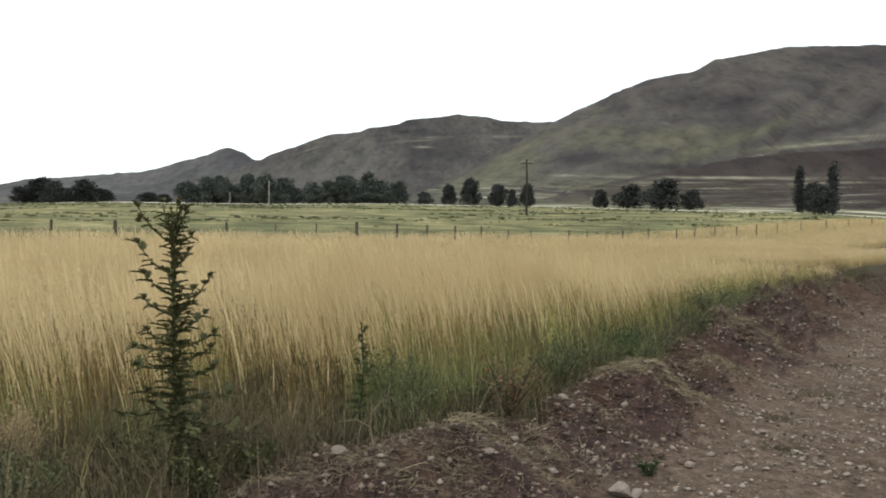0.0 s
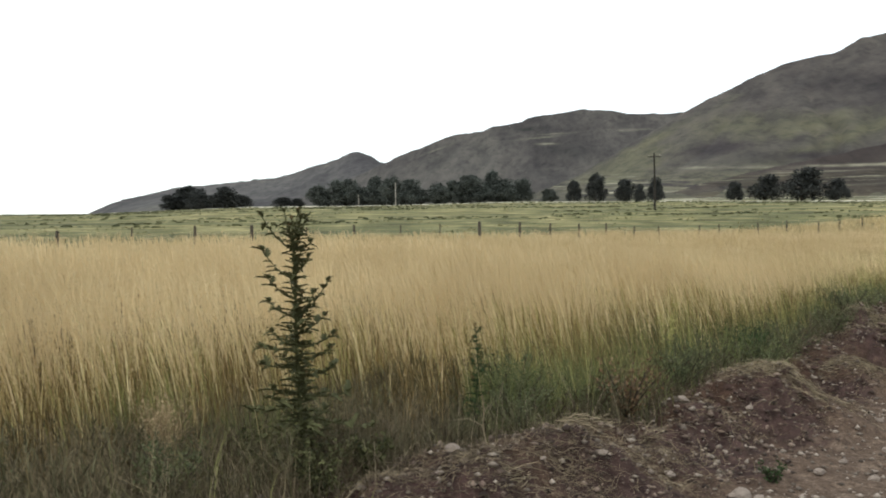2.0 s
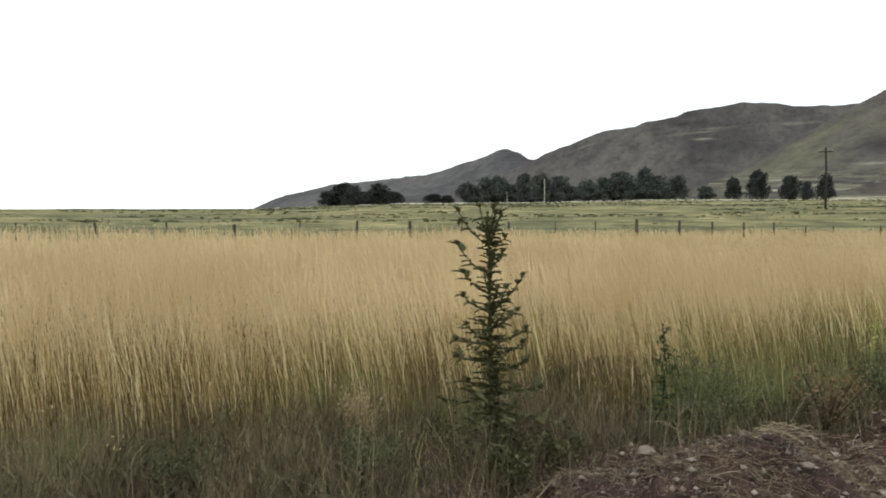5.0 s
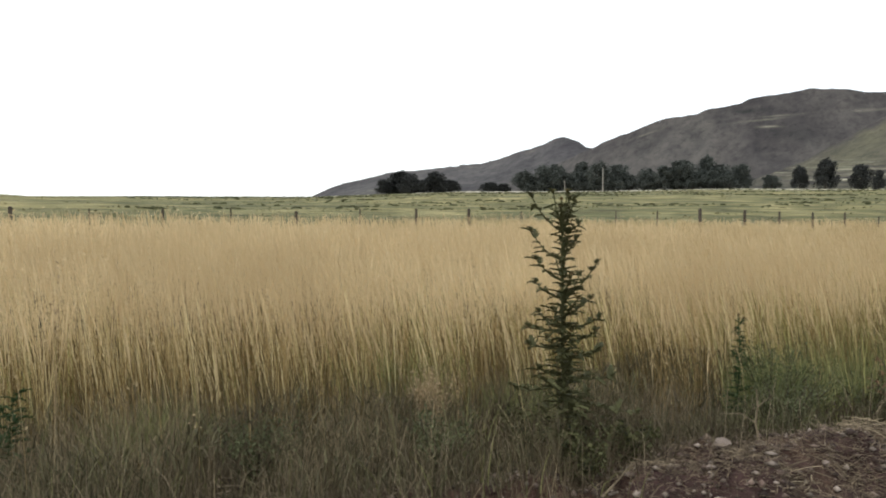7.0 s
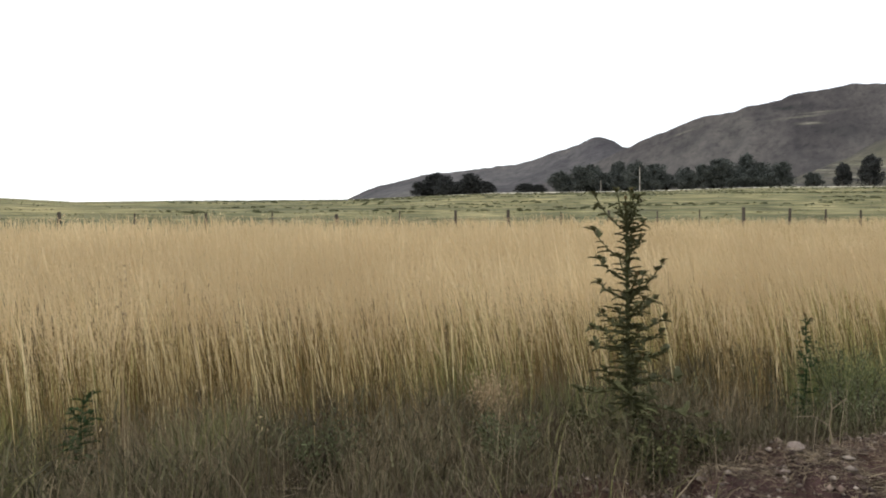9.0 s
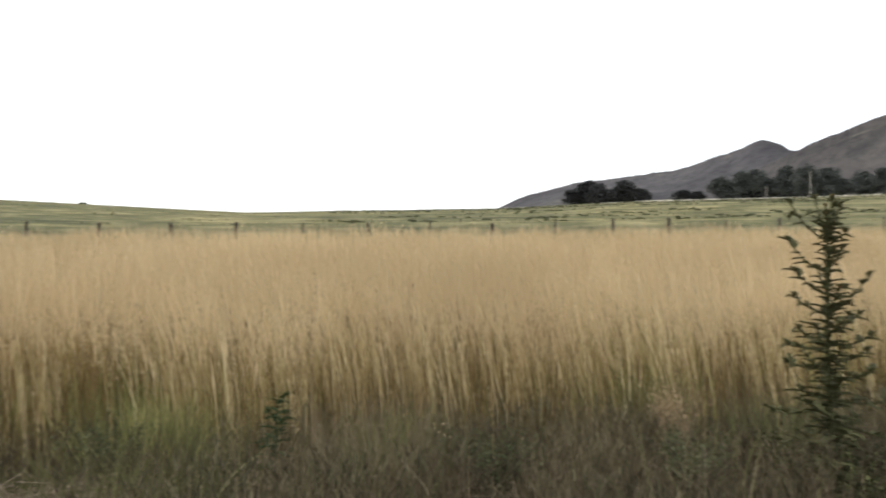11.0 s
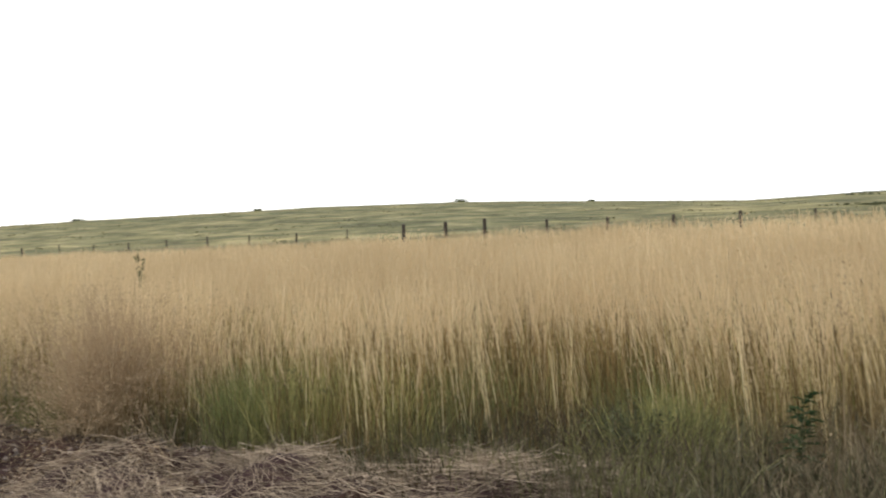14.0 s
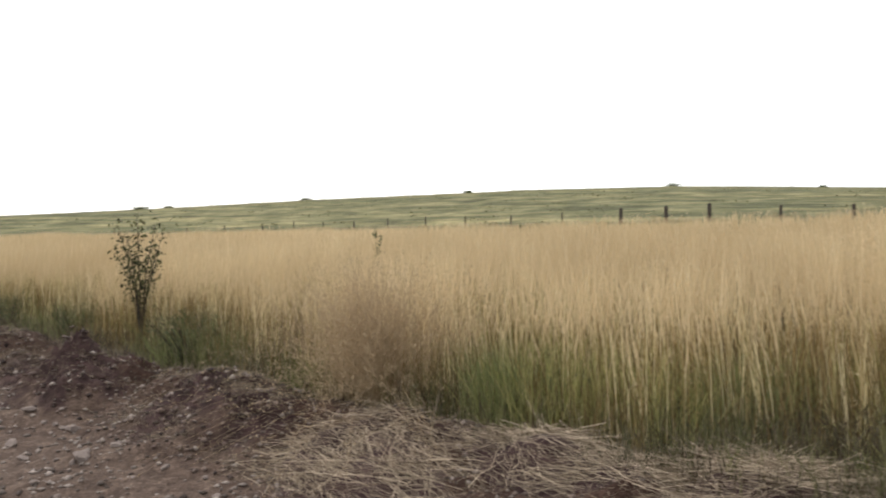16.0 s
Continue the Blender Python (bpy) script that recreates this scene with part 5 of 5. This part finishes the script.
scatter_lumps()
dry_litter()
for x, y, h, w, n, seed in ((-6.15, -0.15, 0.70, 0.45, 600, 1), (-4.75, 2.45, 0.50, 0.8, 700, 2), (-0.35, 6.0, 0.60, 0.7, 600, 3), (-2.75, 4.75, 0.55, 0.8, 600, 4), (-8.9, -2.7, 0.62, 1.0, 700, 5), (-11.2, -4.9, 0.6, 1.2, 700, 6), (0.35, 6.7, 0.5, 0.8, 600, 7),
                            (-13.5, -7.2, 0.6, 1.4, 700, 8), (-3.75, 3.3, 0.42, 0.6, 400, 9), (-1.9, 4.9, 0.45, 0.7, 500, 10), (1.6, 8.2, 0.55, 0.9, 600, 11), (-7.2, -0.9, 0.5, 0.7, 400, 12),
                            (-7.55, -0.75, 0.62, 0.8, 700, 13), (-6.95, 0.35, 0.6, 0.7, 500, 14), (-5.75, 1.55, 0.6, 0.8, 600, 15), (-5.55, 2.55, 0.55, 0.7, 500, 16)):
    grass_tuft(x, y, h, w, n, "fresh green grass clump before the dry stalks", seed, MAT["fresh"])
for x, y, h, w, n, seed in ((-6.0, 0.25, 0.72, 0.8, 700, 17), (-5.85, 0.75, 0.68, 0.8, 560, 18), (-4.6, 2.2, 0.55, 0.9, 560, 19)):
    grass_tuft(x, y, h, w, n, "yellowing green grass clump before the dry stalks", seed, MAT["yellowing"])
straw_heap(-4.72, 1.12, 0.60, 0.42, 0.9, 0.15, 1300, "flattened heap of pale cut straw on the bank", 1)
straw_heap(-5.20, 0.15, 0.70, 0.42, 0.8, 0.12, 1200, "flattened heap of pale cut straw on the bank", 2)
straw_heap(-5.45, -1.00, 0.75, 0.50, 0.6, 0.12, 1500, "tangled straw heap beside the rusty dry weed", 3)
straw_heap(-4.40, 1.72, 0.48, 0.34, 1.0, 0.11, 950, "thin straw heap under the green weeds", 4)
bush("shrub", -9.85, -3.80, 1.72, 0.66, 10, 85, 0.046, MAT["thistle"], "upright dark-leaved shrub standing over the dry grass", "shrub", 3, 0.5, 0.45, 0.012)
for x, y, h, w, seed in ((-8.75, -2.95, 0.62, 0.9, 11), (-10.9, -5.0, 0.55, 0.9, 12), (-12.4, -6.6, 0.6, 1.1, 13), (1.95, 7.9, 0.50, 0.7, 14), (3.5, 10.2, 0.38, 0.9, 15), (0.25, 6.2, 0.42, 0.7, 16), (-0.25, 5.6, 0.40, 0.6, 17),
                         (-6.1, 0.35, 0.55, 0.6, 18), (-0.35, 5.95, 0.62, 0.6, 24), (-9.3, -3.0, 0.6, 0.9, 25), (1.3, 7.75, 0.46, 0.8, 26), (2.4, 9.0, 0.44, 1.0, 27), (3.2, 9.9, 0.42, 0.9, 28), (4.2, 11.6, 0.45, 1.0, 29), (-4.6, 2.0, 0.42, 0.6, 19), (4.9, 12.6, 0.42, 1.0, 20), (-2.05, 3.85, 0.34, 0.6, 21), (-2.9, 3.3, 0.38, 0.55, 22), (1.05, 6.95, 0.42, 0.6, 23)):
    bush("low_bush", x, y, h, w, 20, 120, 0.021, MAT["shrub"], "low soft green bush at the foot of the grass", "bush", seed, 0.9, 0.12)
for x, y, h, w, seed in ((-1.30, 4.12, 0.36, 0.50, 35), (-1.68, 4.36, 0.33, 0.46, 36), (-1.10, 4.45, 0.30, 0.40, 37)):
    bush("low_bush", x, y, h, w, 16, 90, 0.026, MAT["thistle"], "dark green weed crowding round the thistle's foot", "bush", seed, 0.9, 0.1, 0.004)
bush("dead_bush", 0.55, 6.15, 0.55, 0.75, 14, 60, 0.028, MAT["rust_dark"], "dark brown dead bush in the weeds", "bush", 29, 0.8, 0.15)
bush("green_tuft", 1.39, 5.19, 0.14, 0.20, 10, 30, 0.022, MAT["thistle_young"], "small dark green tuft growing in the gravel", "plant", 30, 0.9, 0.1)
feathery_weed(-6.75, -0.95, 1.24, 2.30, "rusty brown feathery dead weed by the straw", 41, MAT["rust"], 1700)
feathery_weed(-2.35, 4.35, 0.55, 0.40, "rusty dead weed low in the grass", 42, MAT["rust"], 140)
bush("tall_weed", -13.27, -1.24, 1.40, 0.22, 3, 40, 0.05, MAT["shrub"], "thin tall weed standing above the grass", "weed", 51, 0.6, 0.55, 0.004)
bush("tall_weed", -3.94, 2.88, 1.38, 0.14, 3, 10, 0.022, MAT["rust"], "thin brown dock weed among the grass stalks", "weed", 52, 0.6, 0.75, 0.002)


# ---- dead stalks, wisps and sticks on the bank ----
def dead_stalk(x, y, points, forks, label):
    """A bare forked stem; points and forks are offsets from its root."""
    thing = new("dead_stalk")
    thing.location = (x, y, land_at(x, y) - 0.02)
    tagged(thing, label, "dead stalk")
    part("stem", tube([Vector(p) for p in points], [0.007 - 0.0045 * i / (len(points) - 1) for i in range(len(points))], 5), MAT["turf"], thing)
    for fork in forks:
        part("twig", tube([Vector(p) for p in fork], [0.0045 - 0.003 * i / (len(fork) - 1) for i in range(len(fork))], 4), MAT["turf"], thing)


def straw_wisp(x, y, length, count, head, label, seed):
    """A small sheaf of straws that lie fanned out from one end."""
    nr = np.random.RandomState(seed)
    thing = new("straw_wisp")
    z0 = land_at(x, y)
    thing.location = (x, y, z0)
    tagged(thing, label, "straw", "wisps of straw on the bank")
    count = int(count * 0.6)
    ang, ln = head + nr.normal(0, 0.42, count), length * nr.uniform(0.4, 1.0, count)
    px, py = np.cos(ang) * ln / 2 + nr.normal(0, 0.02, count), np.sin(ang) * ln / 2 + nr.normal(0, 0.02, count)
    v, f = strands(px, py, land(px + x, py + y) - z0 + nr.uniform(0.01, 0.07, count), ln, ang, nr.normal(0.05, 0.2, count), nr.uniform(0.002, 0.0045, count), nr, 0.06)
    part("loose_straw", joined("loose_straw", [(v, f, 0)], [MAT["straw"] if seed % 2 else MAT["turf"]]), None, thing)["kind"] = "stuff"


dead_stalk(-0.37, 4.70, [(0, 0, 0), (-0.03, 0.0, 0.10), (-0.05, 0.0, 0.20), (-0.04, -0.02, 0.30), (-0.05, -0.03, 0.40)], [[(-0.05, 0, 0.20), (-0.13, -0.03, 0.25), (-0.24, -0.05, 0.24)], [(-0.04, -0.02, 0.30), (0.02, -0.02, 0.36)]], "bare pale forked stalk standing on the soil bank")
dead_stalk(-1.12, 3.85, [(0, 0, 0.02), (0.05, 0.19, 0.07), (0.09, 0.37, 0.12)], [[(0.05, 0.19, 0.07), (0.0, 0.27, 0.09)]], "pale dry stick lying against the bank")
dead_stalk(-5.75, -0.55, [(0, 0, 0), (0.02, 0.02, 0.14), (0.0, 0.05, 0.27)], [[(0.02, 0.02, 0.14), (0.09, 0.0, 0.22)]], "short bare stalk standing in the straw")
straw_wisp(-1.16, 4.42, 0.34, 34, 0.2, "wisp of bleached straw at the mound's edge", 1)
straw_wisp(-0.28, 4.38, 0.30, 40, 0.3, "wisp of pale dry roots on the soil mound", 2)
straw_wisp(-0.14, 4.46, 0.22, 30, -1.9, "wisp of pale dry roots on the soil mound", 4)
straw_wisp(0.05, 5.25, 0.45, 120, 0.1, "thick wisp of pale dry grass below the weeds", 6)
straw_wisp(0.60, 5.60, 0.35, 60, 0.6, "wisp of pale dry grass among the clods", 8)
straw_wisp(-2.55, 3.05, 0.34, 30, 2.2, "wisp of pale dry grass in the weeds", 10)
straw_wisp(-3.10, 2.90, 0.38, 36, 1.2, "wisp of bleached straw bent over in the weeds", 11)
bush("low_bush", 1.90, 8.25, 0.52, 0.62, 20, 120, 0.022, MAT["thistle_young"], "dense dark green bush before the dry grass", "bush", 33, 0.9, 0.1)
bush("yellow_weed", 1.02, 7.49, 0.92, 0.20, 4, 40, 0.024, MAT["yellowing"], "thin yellow flowering weed above the green bushes", "weed", 34, 0.6, 0.6, 0.004)


# ---- tussocks and far bushes in the pasture ----
def pasture_tussocks():
    nr = np.random.RandomState(61)
    m = 1000
    az, r = np.radians(nr.uniform(-36, 120, m)), 34 + 200 * nr.uniform(0, 1, m) ** 1.6
    x, y = -r * np.sin(az), r * np.cos(az)
    keep = across_of(x, y) > FENCE - edge_bend((x + y) / RT2) + 2
    x, y, r = x[keep], y[keep], r[keep]
    k = 9
    x, y, r = np.repeat(x, k), np.repeat(y, k), np.repeat(r, k)
    n = len(x)
    x, y = x + nr.normal(0, 0.45, n) * (1 + r / 90), y + nr.normal(0, 0.45, n) * (1 + r / 90)
    v, f = ribbons(x, y, land(x, y) - 0.05, nr.uniform(0.06, 0.20, n), nr.uniform(0.10, 0.30, n) * (1 + r / 150), nr.normal(0, 0.5, n), nr.normal(0, 0.5, n), 3, 0.3, nr)
    # weeds that stand along the fence
    m, k = 420, 16
    x, y, a, u = strewn(nr, m, 0, 4.5, -62, 60)
    x, y = (u - a - FENCE - 5.2 / RT2) / RT2, (u + a + FENCE + 5.2 / RT2) / RT2
    x, y = np.repeat(x, k) + nr.normal(0, 0.22, m * k), np.repeat(y, k) + nr.normal(0, 0.22, m * k)
    tall = np.repeat(nr.uniform(0.25, 0.95, m), k) * nr.uniform(0.5, 1.0, m * k)
    fence_v, fence_f = ribbons(x, y, land(x, y) - 0.05, tall, nr.uniform(0.02, 0.05, m * k), nr.normal(0, 0.3, m * k), nr.normal(0, 0.3, m * k), 3, 0.3, nr)
    tagged(new("pasture_tussocks", joined("pasture_tussocks", [(v, f, 0), (fence_v, fence_f, 0)], [MAT["tussock"]])), "dull green tussocks dotted over the pasture", "grass", kind="stuff")


def pasture_scrub():
    """Low dark scrub in ragged strips between the fence and the far trees."""
    nr = np.random.RandomState(64)
    m = 5200
    az, r = np.radians(nr.uniform(-36, 46, m)), 75 + 180 * nr.uniform(0, 1, m) ** 0.75
    x, y = -r * np.sin(az), r * np.cos(az)
    keep = nr.uniform(-0.2, 1.6, m) < waves(np.degrees(az) / 9, r / 14, 65)
    x, y, r = x[keep], y[keep], r[keep]
    k = 7
    x, y, r = np.repeat(x, k), np.repeat(y, k), np.repeat(r, k)
    n = len(x)
    x, y = x + nr.normal(0, 1.6, n), y + nr.normal(0, 0.5, n)
    v, f = ribbons(x, y, land(x, y) - 0.05, nr.uniform(0.08, 0.26, n), nr.uniform(0.4, 1.2, n), nr.normal(0, 0.5, n), nr.normal(0, 0.5, n), 3, 0.6, nr)
    tagged(new("pasture_scrub", joined("pasture_scrub", [(v, f, 0)], [MAT["scrub"]])), "low dark scrub in strips across the pasture", "scrub", kind="stuff")


pasture_tussocks()
pasture_scrub()
for az, r, h, w, seed in ((72.0, 156, 0.30, 4.4, 71), (62.5, 155, 0.10, 1.6, 72), (86.5, 150, 0.10, 2.4, 73), (98.2, 150, 0.14, 2.8, 74), (109.3, 150, 0.22, 3.6, 75), (107.5, 150, 0.12, 2.0, 76)):
    x, y, z = far_spot(az, r)
    bush("far_bush", x, y, h, w, 12, 120, 0.14, MAT["shrub"], "low dark bush on the pasture's skyline", "bush", seed, 0.9, 0.05)
# low weeds that have taken root in the road
for x, y, h, w, seed in ((3.75, 7.78, 0.09, 0.55, 91), (2.59, 5.89, 0.07, 0.40, 92), (4.9, 9.6, 0.10, 0.7, 93), (3.0, 6.9, 0.05, 0.35, 94)):
    bush("road_weed", x, y, h, w, 12, 26, 0.018, MAT["herb"], "low dull weed patch flattened on the dirt road", "weed", seed, 1.0, 0.05, 0.003)
